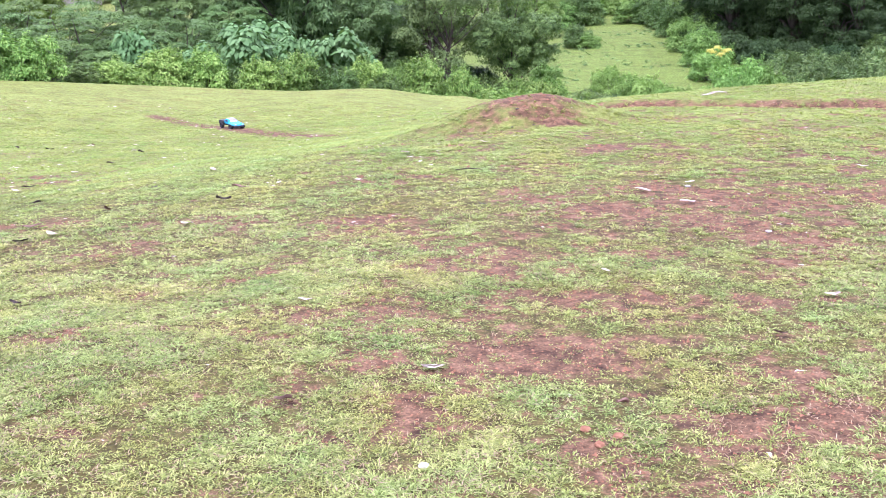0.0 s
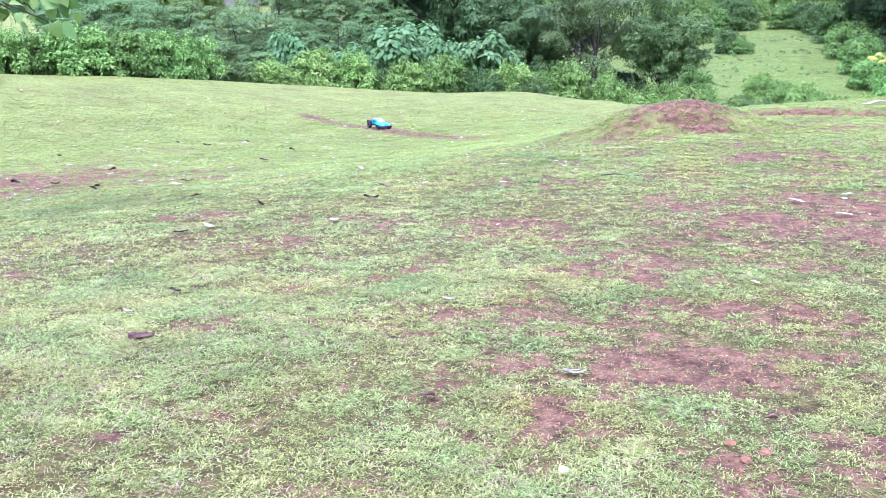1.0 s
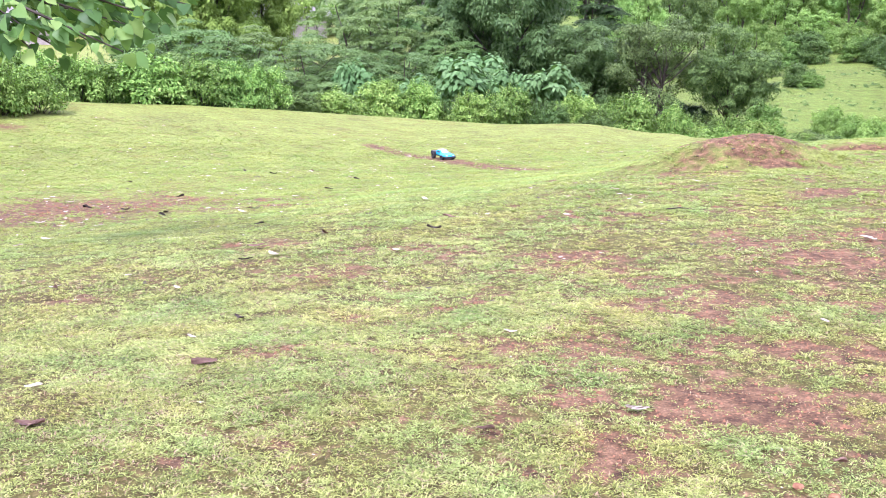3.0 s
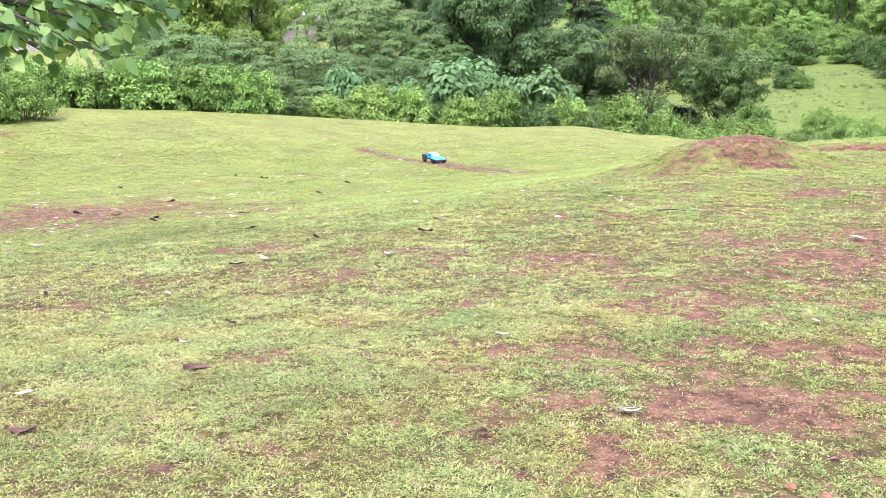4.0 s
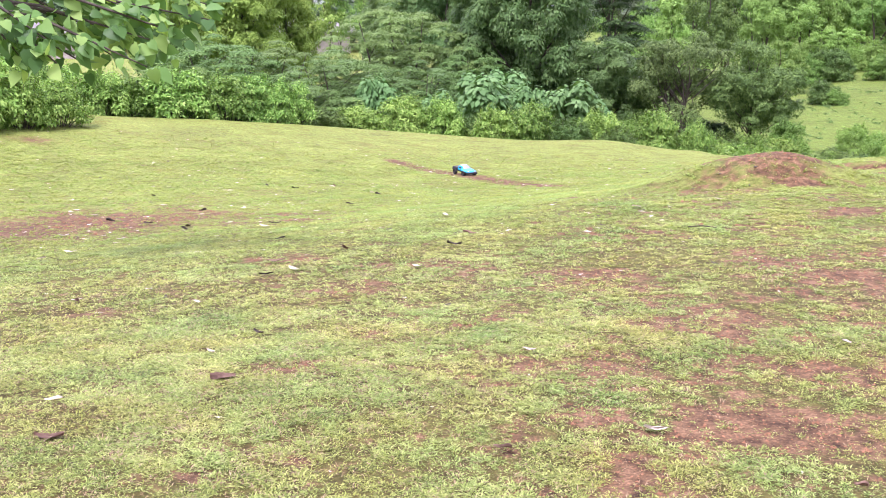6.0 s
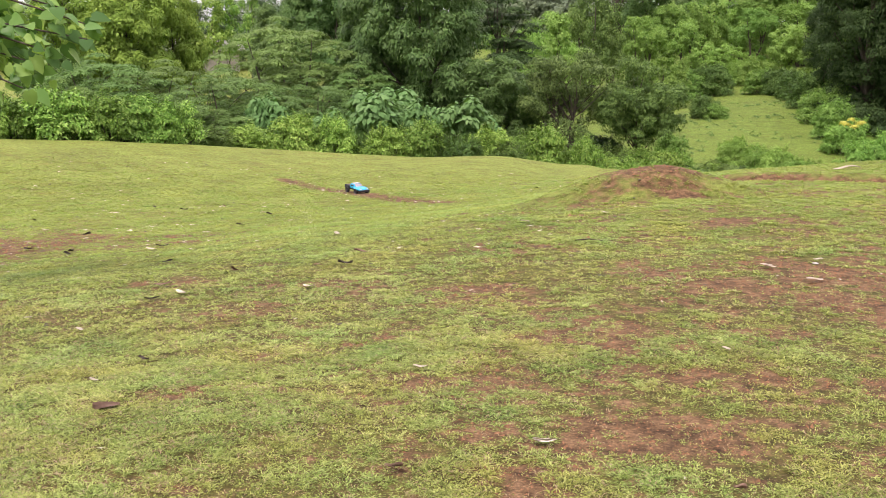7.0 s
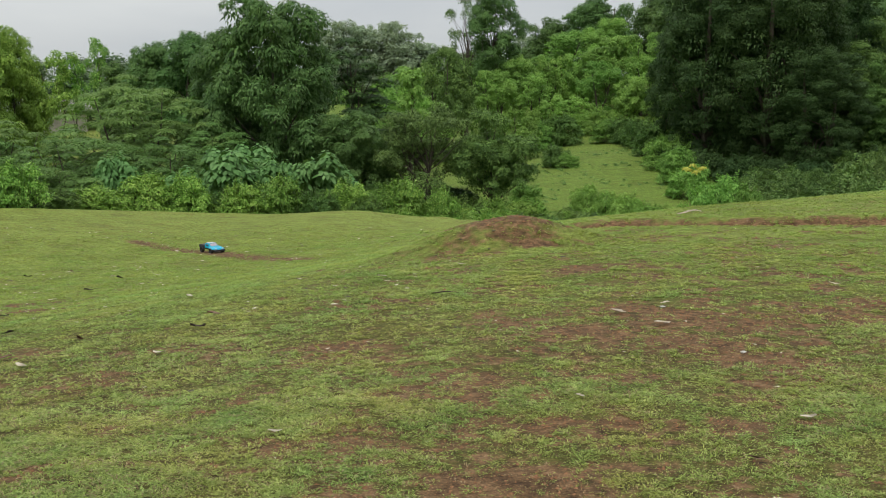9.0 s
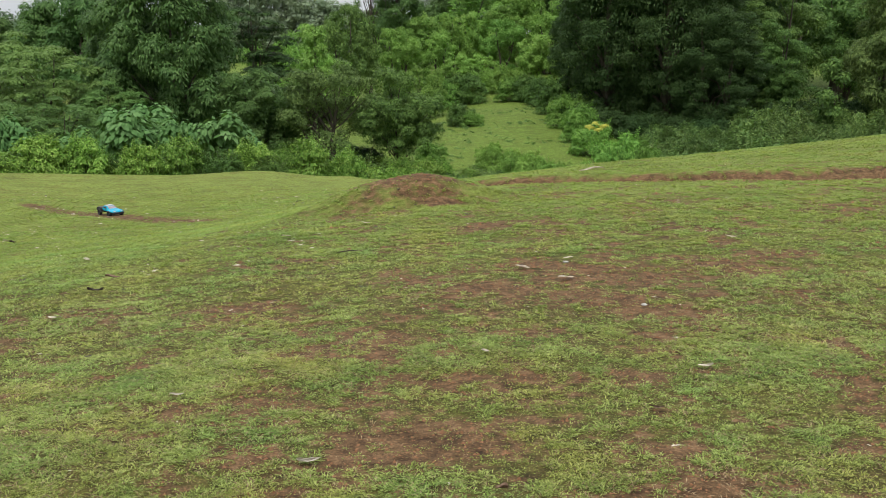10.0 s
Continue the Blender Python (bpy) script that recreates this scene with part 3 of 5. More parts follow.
def bare_soil(x, y):
    """How worn the turf is, 0 to 1."""
    x, y = np.asarray(x, float), np.asarray(y, float)
    n1, n2, n3 = ripple(x, y, 0.5, 21), ripple(x * 0.6, y, 0.16, 22), ripple(x * 0.8, y, 0.06, 23)
    n4 = ripple(x * 0.55, y, 0.27, 25)
    s = np.zeros_like(x)
    for worn, patches in ((0.5, SOIL_NEAR), (0.4, SOIL_LEFT), (0.48, SOIL_MID), (0.44, SOIL_RIGHT), (0.36, SOIL_FAR)):
        for px, py, rx, ry in patches:
            s = np.maximum(s, worn * np.exp(-0.75 * (((x - px) / rx) ** 2 + ((y - py) / ry) ** 2) ** 1.2))
    track = rut_line(x, y, 0.04, 0.17) * np.clip(0.75 + 0.4 * ripple(x, y, 0.45, 28) + 0.04 * (x - 4), 0, 1)
    heap = np.exp(-((((x - MOUND[0] - 0.16) / 0.62) ** 2 + ((y - MOUND[1] + 0.12) / 0.42) ** 2) ** 1.4))
    lane = (0.85 + 0.4 * ripple(x, y, 0.7, 29)) * np.exp(-((y - LANE[1] + 1.05 * (x - LANE[0])) / 0.38) ** 2) * ease((x - LANE[0] + 2.8) / 0.8) * ease((LANE[0] + 2.2 - x) / 0.8)
    dust = np.exp(-((x + 6.6) / 2.0) ** 2 - ((y - 10.0 - 0.35 * (x + 6.9)) / 1.5) ** 2)
    s = np.maximum(np.maximum(s, 0.6 * dust), np.maximum(np.maximum(0.95 * track, 0.85 * lane), 0.66 * heap))
    trod = ease((x + 1.8) / 2.2)
    wear = 0.1 * trod * ease((12 - y) / 4) + 0.06 * ease((x - 0.6) / 1.5) * ease((y - 6) / 2) * ease((15 - y) / 2) + 0.13 * (0.7 + 0.6 * ripple(x, y, 2.1, 24))
    u, v = 0.77 * x + 0.64 * y, 0.77 * y - 0.64 * x
    d = np.hypot(x, y)
    streak = ease((ripple(0.2 * u, v, 0.22, 26) - 0.1) / 0.6) * ease((ripple(x, y, 1.3, 27) + 0.35) / 0.7) * ease((d - 2.5) / 2) * ease((17 - d) / 5)
    far_calm = 0.45 + 0.55 * ease((16 - y) / 5)
    s = s + wear + 0.15 * streak + (0.1 * n1 + 0.16 * n4 + 0.27 * n2 + 0.36 * n3) * (0.6 + 0.4 * trod) * far_calm * (1 - np.maximum(0.5 * heap, 0.75 * track))
    return np.clip(s, 0, 1) * ease((32 - y) / 6)


az = np.radians(np.concatenate([np.arange(-180, -46, 4.0), np.arange(-46, 40, 0.22), np.arange(40, 180, 4.0)]))
rings = np.concatenate([[0.05], np.geomspace(0.4, 2.0, 14)[:-1], np.geomspace(2.0, 40, 400)[:-1], np.geomspace(40, 4000, 90)])
AZ, RR = np.meshgrid(az, rings)
gx, gy = RR * np.sin(AZ), RR * np.cos(AZ)
gz = land(gx, gy)
na, nr = len(az), len(rings)
i, j = np.meshgrid(np.arange(nr - 1), np.arange(na), indexing="ij")
j2 = (j + 1) % na
gf = np.stack([i * na + j, i * na + j2, (i + 1) * na + j2, (i + 1) * na + j], -1).reshape(-1, 4)[:, ::-1]
gm = raw_mesh("ground", np.stack([gx, gy, gz], -1).reshape(-1, 3), gf)
gm.attributes.new("bare", "FLOAT", "POINT").data.foreach_set("value", bare_soil(gx, gy).astype(np.float32).ravel())
# strength of the painted gap shade: strongest where the near blades stand
gm.attributes.new("blade_shade", "FLOAT", "POINT").data.foreach_set("value", (ease((13 - RR) / 7.5) * (0.4 + 0.6 * ease((52 - np.abs(np.degrees(AZ) + 3)) / 16) * ease((RR - 1.4) / 1.3))).astype(np.float32).ravel())
gm.attributes.new("meadow", "FLOAT", "POINT").data.foreach_set("value", (ease((gy - 34) / 8) * ease((gx + 26) / 8)).astype(np.float32).ravel())
gm.polygons.foreach_set("use_smooth", [True] * len(gm.polygons))
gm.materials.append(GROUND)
ground = tagged(new("ground", gm), "short green pasture with worn patches of red soil", "ground", "", "structure")


def blades(name, seed, near, far, tufts, per, length, width, material, label, wide=38.0, limit=0.9, fade=0.66, tight=0.9):
    """Short grass: single bent blades that spread from their tufts, thinned where the soil is worn bare."""
    r = np.random.RandomState(seed)
    spread = wide + 14.0
    n = int(radians(2 * spread) / 2 * (far * far - near * near) * tufts)
    d = np.sqrt(r.uniform(near * near, far * far, n))
    a = r.uniform(-spread, spread, n)
    thin = r.uniform(0, 1, n) < ease((spread - np.abs(a + 3.0)) / 16.0) * ease((d - near + 0.5) / (1.3 if near < 3 else 0.3 * near)) * ease((far - d) / (0.25 * far))
    d, a = d[thin], np.radians(a[thin])
    n = len(d)
    x, y = d * np.sin(a), d * np.cos(a)
    s = bare_soil(x, y) + 0.22 * ripple(x, y, 0.1, 31) + 0.18 * ripple(x, y, 0.045, 32) + 0.2 * ripple(x * 0.7, y, 0.23, 35) * ease((d - 3.5) / 3)
    keep = s < limit - fade * r.uniform(0, 1, n) ** 1.3
    x, y, s = x[keep], y[keep], s[keep]
    big = r.lognormal(0, 0.3, len(x)) * (1 + 0.35 * ripple(x, y, 0.12, 33) + 0.25 * ripple(x, y, 0.8, 34) - 0.3 * s)
    many = np.maximum(2, per * big * r.uniform(0.6, 1.4, len(x))).astype(int)
    k = np.repeat(np.arange(len(x)), many)
    n = len(k)
    h = r.uniform(0, 2 * np.pi, n)
    off = np.abs(r.normal(0, 0.5 * tight, n)) * length * big[k]
    x, y = x[k] + off * np.cos(h), y[k] + off * np.sin(h)
    h = h + r.normal(0, 0.7, n)
    ln = (length * r.uniform(0.6, 1.3, n) * np.clip(big[k], 0.6, 1.5))[:, None]
    root = np.stack([x, y, land(x, y) - 0.004], 1)
    way = np.stack([np.cos(h), np.sin(h), 0 * h], 1)
    side = np.stack([-np.sin(h), np.cos(h), 0 * h], 1) * (width * r.uniform(0.7, 1.3, n))[:, None] / 2
    lay = (r.uniform(0.2, 0.7, n) + 0.5 * np.minimum(off / length, 1.0))[:, None]
    mid = root + ln * 0.55 * (way * lay * 0.75 + np.array([0, 0, 0.6]))
    tip = mid + ln * 0.55 * (way * (0.6 + lay * 0.6) + np.array([0, 0, 0.3]) - np.array([0, 0, 0.34]) * lay)
    v = np.stack([root, mid + side, tip, mid - side], 1).reshape(-1, 3)
    b = np.arange(n)[:, None] * 4
    f = np.concatenate([b + [0, 1, 3], b + [3, 1, 2]], 1).reshape(-1, 3)
    me = raw_mesh(name, v, f)
    me.materials.append(material)
    return tagged(new(name, me), label, "grass", "", "stuff")


blades("grass", 41, 1.7, 6.4, 2400, 12, 0.021, 0.0038, BLADE, "short green pasture grass on red soil")
blades("grass", 42, 4.4, 11.6, 800, 9, 0.026, 0.006, BLADE, "short green pasture grass on red soil")
blades("grass", 43, 7.6, 25.0, 230, 7, 0.033, 0.0095, BLADE_FAR, "short green pasture grass further out in the field")
blades("dry_grass", 44, 2.0, 8.0, 900, 3, 0.026, 0.003, STRAW, "dry straw-coloured grass blades among the green", limit=1.3)

# ---- bushes along the brow: bearing, distance, width, height ----
BROW = "bushes along the brow"
LBL = "leafy light-green bush at the edge of the pasture"
bushes = [Kind(bush("bush", 51 + k, h, w, LEAF_BUSH, 0.09, n, 0.25, 0.7, LBL, group=BROW, shoots=sh, hang=0.1, ratio=0.5, under=0.12), w, h) for k, (h, w, n, sh) in enumerate(((1.4, 1.9, 30, 90), (1.3, 1.7, 28, 70), (1.35, 2.1, 34, 100)))]
low_bush = Kind(bush("bush", 56, 1.1, 1.7, LEAF_SMALL, 0.1, 20, 0.24, 0.6, "low ragged green bush at the edge of the pasture", group=BROW, shoots=120, shoot=0.35), 1.7, 1.1)
r = random.Random(7)
for k, (a_, d_, w_, h_) in enumerate([(-38.6, 22.6, 1.7, 1.5), (-36.8, 23.2, 1.7, 1.5), (-35.0, 23.6, 1.55, 1.36), (-33.2, 24.2, 1.45, 1.16), (-36.5, 25.5, 1.8, 1.45), (-34.2, 26.6, 1.8, 1.25), (-38.8, 27.0, 2.0, 1.5), (-33.0, 27.8, 1.7, 1.3), (-31.0, 28.2, 1.75, 1.3), (-29.3, 28.4, 1.65, 1.3),
                                       (-27.3, 28.2, 2.0, 1.4), (-25.9, 28.8, 1.6, 1.35), (-24.5, 28.4, 1.9, 1.4), (-22.9, 28.8, 1.6, 1.38), (-21.5, 28.8, 1.7, 1.25), (-17.4, 30.2, 1.7, 0.95), (-14.9, 31.0, 1.65, 1.34), (-12.9, 31.2, 1.8, 1.36), (-9.95, 31.0, 1.65, 1.24),
                                       (-7.85, 31.6, 1.5, 1.45), (-4.35, 32.6, 1.95, 1.42), (-2.6, 33.2, 1.5, 1.4), (-1.0, 33.4, 1.8, 1.68), (0.9, 33.6, 1.5, 1.5), (2.2, 33.9, 1.7, 1.55), (-35.2, 29.8, 2.0, 1.5), (-30.2, 29.8, 2.0, 1.4), (-26.6, 30.0, 2.0, 1.4), (-23.8, 30.2, 2.0, 1.4), (3.4, 35.2, 1.7, 1.65), (4.4, 36.6, 1.6, 1.55), (5.4, 40.0, 1.7, 1.35), (4.0, 42.0, 2.0, 1.2), (6.2, 41.5, 1.5, 1.25), (7.9, 42.0, 1.2, 0.9)]):
    bushes[k % 3].put(a_, d_, w_, h_ * 1.1, r.uniform(0, 360), 0.12)
for a_, d_, w_, h_ in [(-19.7, 29.8, 1.5, 0.8), (-20.4, 30.8, 1.3, 0.9), (-18.6, 30.8, 1.3, 0.8), (-16.2, 31.4, 1.3, 0.95), (-11.3, 31.6, 1.3, 1.0), (-8.9, 32.2, 1.3, 1.1), (-5.9, 31.6, 1.5, 1.0), (-3.2, 32.0, 1.2, 0.8), 
                       (0.4, 38.0, 2.0, 1.8), (2.4, 39.5, 1.8, 1.5), (-1.8, 36.5, 1.7, 1.5)]:
    low_bush.put(a_, d_, w_, h_, r.uniform(0, 360), 0.1)

# ---- saplings with broad pale leaves ----
teak = Kind(crown_tree("sapling", 61, 3.0, 2.2, LEAF_TEAK, 0.25, "round", 7, 0.26, 26, 0.34, 0.8, 0.25, 0.012, 0.4, label="sapling with large pale-green leaves behind the bushes", category="sapling", group="broad-leaved saplings", ratio=0.72, under=0.1, ruffle=0.25, heart=0.2), 2.2, 3.0)
for a_, d_, w_, h_ in [(-16.4, 37.5, 1.5, 3.3), (-15.2, 37.8, 1.5, 2.7), (-10.3, 35.0, 2.2, 3.1), (-9.2, 36.2, 1.8, 2.9), (-8.0, 34.5, 1.3, 2.6), (-5.7, 35.0, 1.9, 2.9), (-4.7, 36.0, 1.6, 2.3), (-8.9, 40.0, 2.2, 3.7), (-13.2, 37.0, 1.8, 2.7)]:
    teak.put(a_, d_, w_, h_, r.uniform(0, 360))

# ---- layered spreading trees ----
tier = Kind(crown_tree("spreading_tree", 71, 6.0, 8.0, LEAF_FEATHER, 0.12, "umbrella", 170, 0.1, 0, 0.66, 0.55, 0.12, 0.016, 0.25, 0.13, label="spreading flat-topped tree with feathery layered foliage", group="spreading trees", stems=3, ratio=0.45, under=0.2, ruffle=0.28), 8.0, 6.0)
for a_, d_, w_, h_ in [(-15.3, 45.0, 7.6, 6.1), (-22.0, 43.5, 7.0, 4.5), (-18.4, 40.0, 6.6, 4.3), (-14.0, 40.0, 5.2, 3.9), (-24.6, 42.0, 6.6, 4.75), (-26.9, 40.5, 4.6, 3.8), (-11.2, 43.5, 4.4, 4.2), (-20.2, 38.0, 4.2, 3.3)]:
    tier.put(a_, d_, w_, h_, r.uniform(0, 360))

# ---- single trees ----
dense = Kind(crown_tree("tree", 81, 9.4, 6.4, LEAF_DENSE, 0.15, "column", 52, 0.16, 240, 0.48, 0.75, 0.03, 0.018, 0.8, label="tall dense dark-green tree with drooping leaves", ratio=0.42, under=0.25), 6.4, 9.4)
dense.put(-8.2, 46.0, 6.2, 9.6)
dense.put(-4.2, 44.2, 4.2, 4.75, 140)
dense.put(-10.4, 48.5, 4.8, 7.4, 250)
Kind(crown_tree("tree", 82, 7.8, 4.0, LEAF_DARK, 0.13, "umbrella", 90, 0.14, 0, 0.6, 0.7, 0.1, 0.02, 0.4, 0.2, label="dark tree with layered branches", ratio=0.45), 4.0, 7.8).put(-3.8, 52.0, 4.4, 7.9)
Kind(crown_tree("small_tree", 83, 5.0, 3.6, LEAF_OLIVE, 0.085, "round", 17, 0.21, 100, 0.3, 0.5, 0.08, 0.022, 0.4, label="small olive-green tree with a twiggy crown", stems=2, ratio=0.45, twigs=40, heart=0.15), 3.6, 5.0).put(-0.1, 43.0, 3.9, 5.1)
Kind(crown_tree("small_tree", 84, 4.6, 3.6, LEAF_SMALL, 0.09, "round", 18, 0.22, 120, 0.3, 0.7, 0.16, 0.017, 0.3, label="small dark-green tree with a slender trunk", ratio=0.45, twigs=20), 3.6, 4.6).put(3.85, 44.0, 3.9, 4.7)
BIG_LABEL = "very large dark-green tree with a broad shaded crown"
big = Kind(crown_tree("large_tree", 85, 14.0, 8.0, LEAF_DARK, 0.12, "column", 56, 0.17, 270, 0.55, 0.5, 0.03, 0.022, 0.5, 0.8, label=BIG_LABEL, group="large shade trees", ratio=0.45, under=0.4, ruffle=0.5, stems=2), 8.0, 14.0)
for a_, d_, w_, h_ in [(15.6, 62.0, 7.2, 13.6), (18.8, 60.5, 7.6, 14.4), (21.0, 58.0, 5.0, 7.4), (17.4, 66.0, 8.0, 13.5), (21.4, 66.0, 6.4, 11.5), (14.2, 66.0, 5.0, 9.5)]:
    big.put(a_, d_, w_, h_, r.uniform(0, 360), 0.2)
edge = Kind(crown_tree("tree", 98, 8.6, 5.4, LEAF_SMALL, 0.13, "round", 28, 0.22, 130, 0.46, 0.6, 0.04, 0.02, 0.4, 0.85, label="mid-green tree at the edge of the wood", group="trees at the wood's edge", stems=2, ratio=0.45), 5.4, 8.6)
for a_, d_, w_, h_ in [(24.2, 66.0, 5.4, 8.6), (27.3, 71.0, 6.4, 9.2), (24.0, 62.0, 4.2, 6.4), (30.6, 64.0, 6.0, 8.4), (34.6, 62.0, 6.0, 8.6), (22.6, 63.0, 4.6, 7.4), (38.5, 62.0, 6.0, 8.0)]:
    edge.put(a_, d_, w_, h_, r.uniform(0, 360), 0.2)
Kind(crown_tree("tree", 99, 7.6, 4.4, LEAF_OLIVE, 0.13, "round", 16, 0.22, 100, 0.42, 0.65, 0.05, 0.02, 0.5, label="olive-green tree beside the dark wood", ratio=0.45), 4.4, 7.6).put(29.0, 58.0, 4.6, 8.0)
dark = Kind(crown_tree("tree", 87, 9.0, 7.0, LEAF_DENSE, 0.2, "round", 26, 0.22, 130, 0.62, 0.65, 0.05, 0.02, 0.6, label="dense green tree at the edge of the wood", group="trees at the wood's edge", stems=2), 7.0, 9.0)
for a_, d_, w_, h_ in [(9.7, 108, 8.0, 9.0), (12.6, 100, 7.4, 9.6), (7.0, 110, 6.6, 8.3), (14.6, 96, 8.0, 9.6), (17.2, 92, 9.0, 10.5), (20.4, 84, 9.0, 11.0), (23.6, 80, 9.0, 11.0), (26.6, 82, 9.0, 11.0), (30.0, 80, 9.0, 10.5), (33.4, 78, 9.0, 10.0), (37.0, 76, 9.0, 10.0), (5.0, 112, 6.0, 6.6)]:
    dark.put(a_, d_, w_, h_, r.uniform(0, 360), 0.3)
hump = Kind(crown_tree("creeper_tree", 93, 8.6, 4.6, LEAF_DENSE, 0.15, "round", 30, 0.25, 130, 0.5, 0.75, 0.04, 0.02, 0.5, label="dark tree smothered in creepers behind the spreading trees", ratio=0.6), 4.6, 8.6)
for a_, d_, w_, h_ in [(-14.5, 66, 4.0, 8.2), (-12.3, 64, 4.6, 8.8), (-10.6, 62, 4.4, 8.6), (-16.0, 70, 3.4, 7.2)]:
    hump.put(a_, d_, w_, h_, r.uniform(0, 360), 0.2)
# shrubs in near-black leaf, added to stand in for shade beneath the crowns
shade = Kind(bush("dark_shrub", 58, 2.2, 3.2, LEAF_DARK, 0.16, 24, 0.5, 0.7, "dark shrub added in place of the black shade under taller trees", "shrub", "shrubs in the shade", shoots=30), 3.2, 2.2)
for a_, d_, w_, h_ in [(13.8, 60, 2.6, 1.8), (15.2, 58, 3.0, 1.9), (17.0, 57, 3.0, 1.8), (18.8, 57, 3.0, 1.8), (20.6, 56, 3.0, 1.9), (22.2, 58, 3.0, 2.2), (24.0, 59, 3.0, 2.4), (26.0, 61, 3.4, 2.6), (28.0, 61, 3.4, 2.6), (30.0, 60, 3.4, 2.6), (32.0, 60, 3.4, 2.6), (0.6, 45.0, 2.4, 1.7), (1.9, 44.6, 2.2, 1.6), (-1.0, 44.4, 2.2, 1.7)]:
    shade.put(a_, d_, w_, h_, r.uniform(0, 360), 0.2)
gold = Kind(crown_tree("tree", 89, 9.2, 5.6, LEAF_GOLD, 0.13, "round", 36, 0.22, 180, 0.46, 0.75, 0.04, 0.02, 0.45, label="rounded yellow-green tree beyond the spreading trees", group="trees behind", ratio=0.5), 5.6, 9.2)
for a_, d_, w_, h_ in [(-23.4, 55, 5.6, 9.4), (-21.2, 57, 4.0, 9.0), (-26.6, 58, 5.4, 8.6)]:
    gold.put(a_, d_, w_, h_, r.uniform(0, 360), 0.2)
tall = Kind(crown_tree("tall_tree", 86, 12.4, 4.6, LEAF_DENSE, 0.18, "column", 22, 0.2, 100, 0.5, 0.75, 0.3, 0.012, 0.6, label="tall slender dark tree above the slope", ratio=0.45), 4.6, 12.4)
tall.put(3.95, 85.0, 4.8, 12.5)
tall.put(13.6, 102.0, 4.6, 12.0, 80)
airy = Kind(crown_tree("tall_tree", 90, 12.4, 4.2, LEAF_SMALL, 0.16, "column", 14, 0.2, 60, 0.42, 0.45, 0.45, 0.01, 0.5, label="tall thin tree with a sparse airy crown", ratio=0.45, open_crown=0.4, heart=0.0, twigs=40), 4.2, 12.4)
airy.put(2.5, 88.0, 3.8, 12.7)
Kind(crown_tree("sapling", 88, 4.6, 1.8, LEAF_SMALL, 0.16, "column", 8, 0.26, 30, 0.3, 0.8, 0.15, 0.012, 0.5, label="slim sapling in front of the dark wood", category="sapling"), 1.8, 4.6).put(26.7, 56.0, 1.9, 4.7)

# ---- trees on the far slope, hung with creepers ----
SLOPE_TREES = "trees on the far slope"
THICKET = [(1.1, 75, 5.0, 8.2), (-3.1, 47, 3.2, 3.9), (-1.9, 45, 2.6, 3.1), (-5.8, 50, 3.2, 4.2), (-1.0, 56, 3.4, 4.2), (-26.6, 50, 4.6, 5.2), (-36.0, 56, 5.0, 5.6)]
vines = [Kind(crown_tree("creeper_tree", 91 + 10 * k, h, w, LEAF_VINE, 0.12, sh, lo, 0.24, n, 0.34, 0.55, 0.03, 0.02, 0.3, label=lb, group=SLOPE_TREES, stems=2, ratio=0.62, ruffle=0.35, under=0.15), w, h)
         for k, (h, w, sh, lo, n, lb) in enumerate(((6.0, 5.0, "round", 11, 100, "rounded tree overgrown with creepers on the far slope"), (6.6, 4.4, "column", 12, 100, "upright tree overgrown with creepers on the far slope"), (4.0, 4.4, "round", 9, 80, "low tree overgrown with creepers on the far slope")))]
for k, (a_, d_, w_, h_) in enumerate([(3.8, 78, 4.4, 6.2), (6.1, 80, 3.4, 5.2), (4.4, 92, 5.0, 7.0), (9.6, 84, 4.2, 4.6), (13.1, 76, 3.4, 4.8), (-1.4, 66, 3.8, 5.6), (5.1, 84, 5.2, 6.4), (7.7, 95, 6.6, 7.0), (8.9, 90, 5.0, 5.9), (10.8, 88, 6.4, 6.4), (11.2, 78, 3.7, 4.0), (8.0, 80, 3.8, 2.8),
                                       (12.7, 90, 4.4, 6.5), (0.2, 72, 3.6, 4.6), (6.9, 88, 4.6, 5.8), (10.0, 98, 6.0, 7.0), (12.0, 84, 4.4, 5.0), (14.0, 84, 5.2, 7.4), (2.2, 92, 5.0, 7.4), (-0.6, 88, 5.2, 7.0),
                                       (-2.8, 84, 5.0, 6.6), (5.4, 68, 3.0, 3.6), (-11.4, 52, 3.6, 5.2), (15.6, 78, 5.0, 6.0)]):
    vines[k % 3 if h_ > 4.1 else 2].put(a_, d_, w_, h_, r.uniform(0, 360), 0.2)
thicket = Kind(crown_tree("tree", 102, 6.4, 4.6, LEAF_SMALL, 0.11, "round", 17, 0.23, 110, 0.34, 0.6, 0.06, 0.02, 0.35, label="mid-green tree in the thicket behind the hollow", group=SLOPE_TREES, stems=2, ratio=0.55, ruffle=0.45), 4.6, 6.4)
for a_, d_, w_, h_ in THICKET:
    thicket.put(a_, d_, w_, h_, r.uniform(0, 360), 0.2)
fresh = Kind(crown_tree("sapling", 94, 6.8, 2.4, LEAF_VINE, 0.17, "column", 12, 0.3, 44, 0.34, 0.7, 0.12, 0.012, 0.4, label="slim fresh-green sapling on the slope", category="sapling"), 2.4, 6.8)
fresh.put(-0.6, 62.0, 2.4, 6.4)

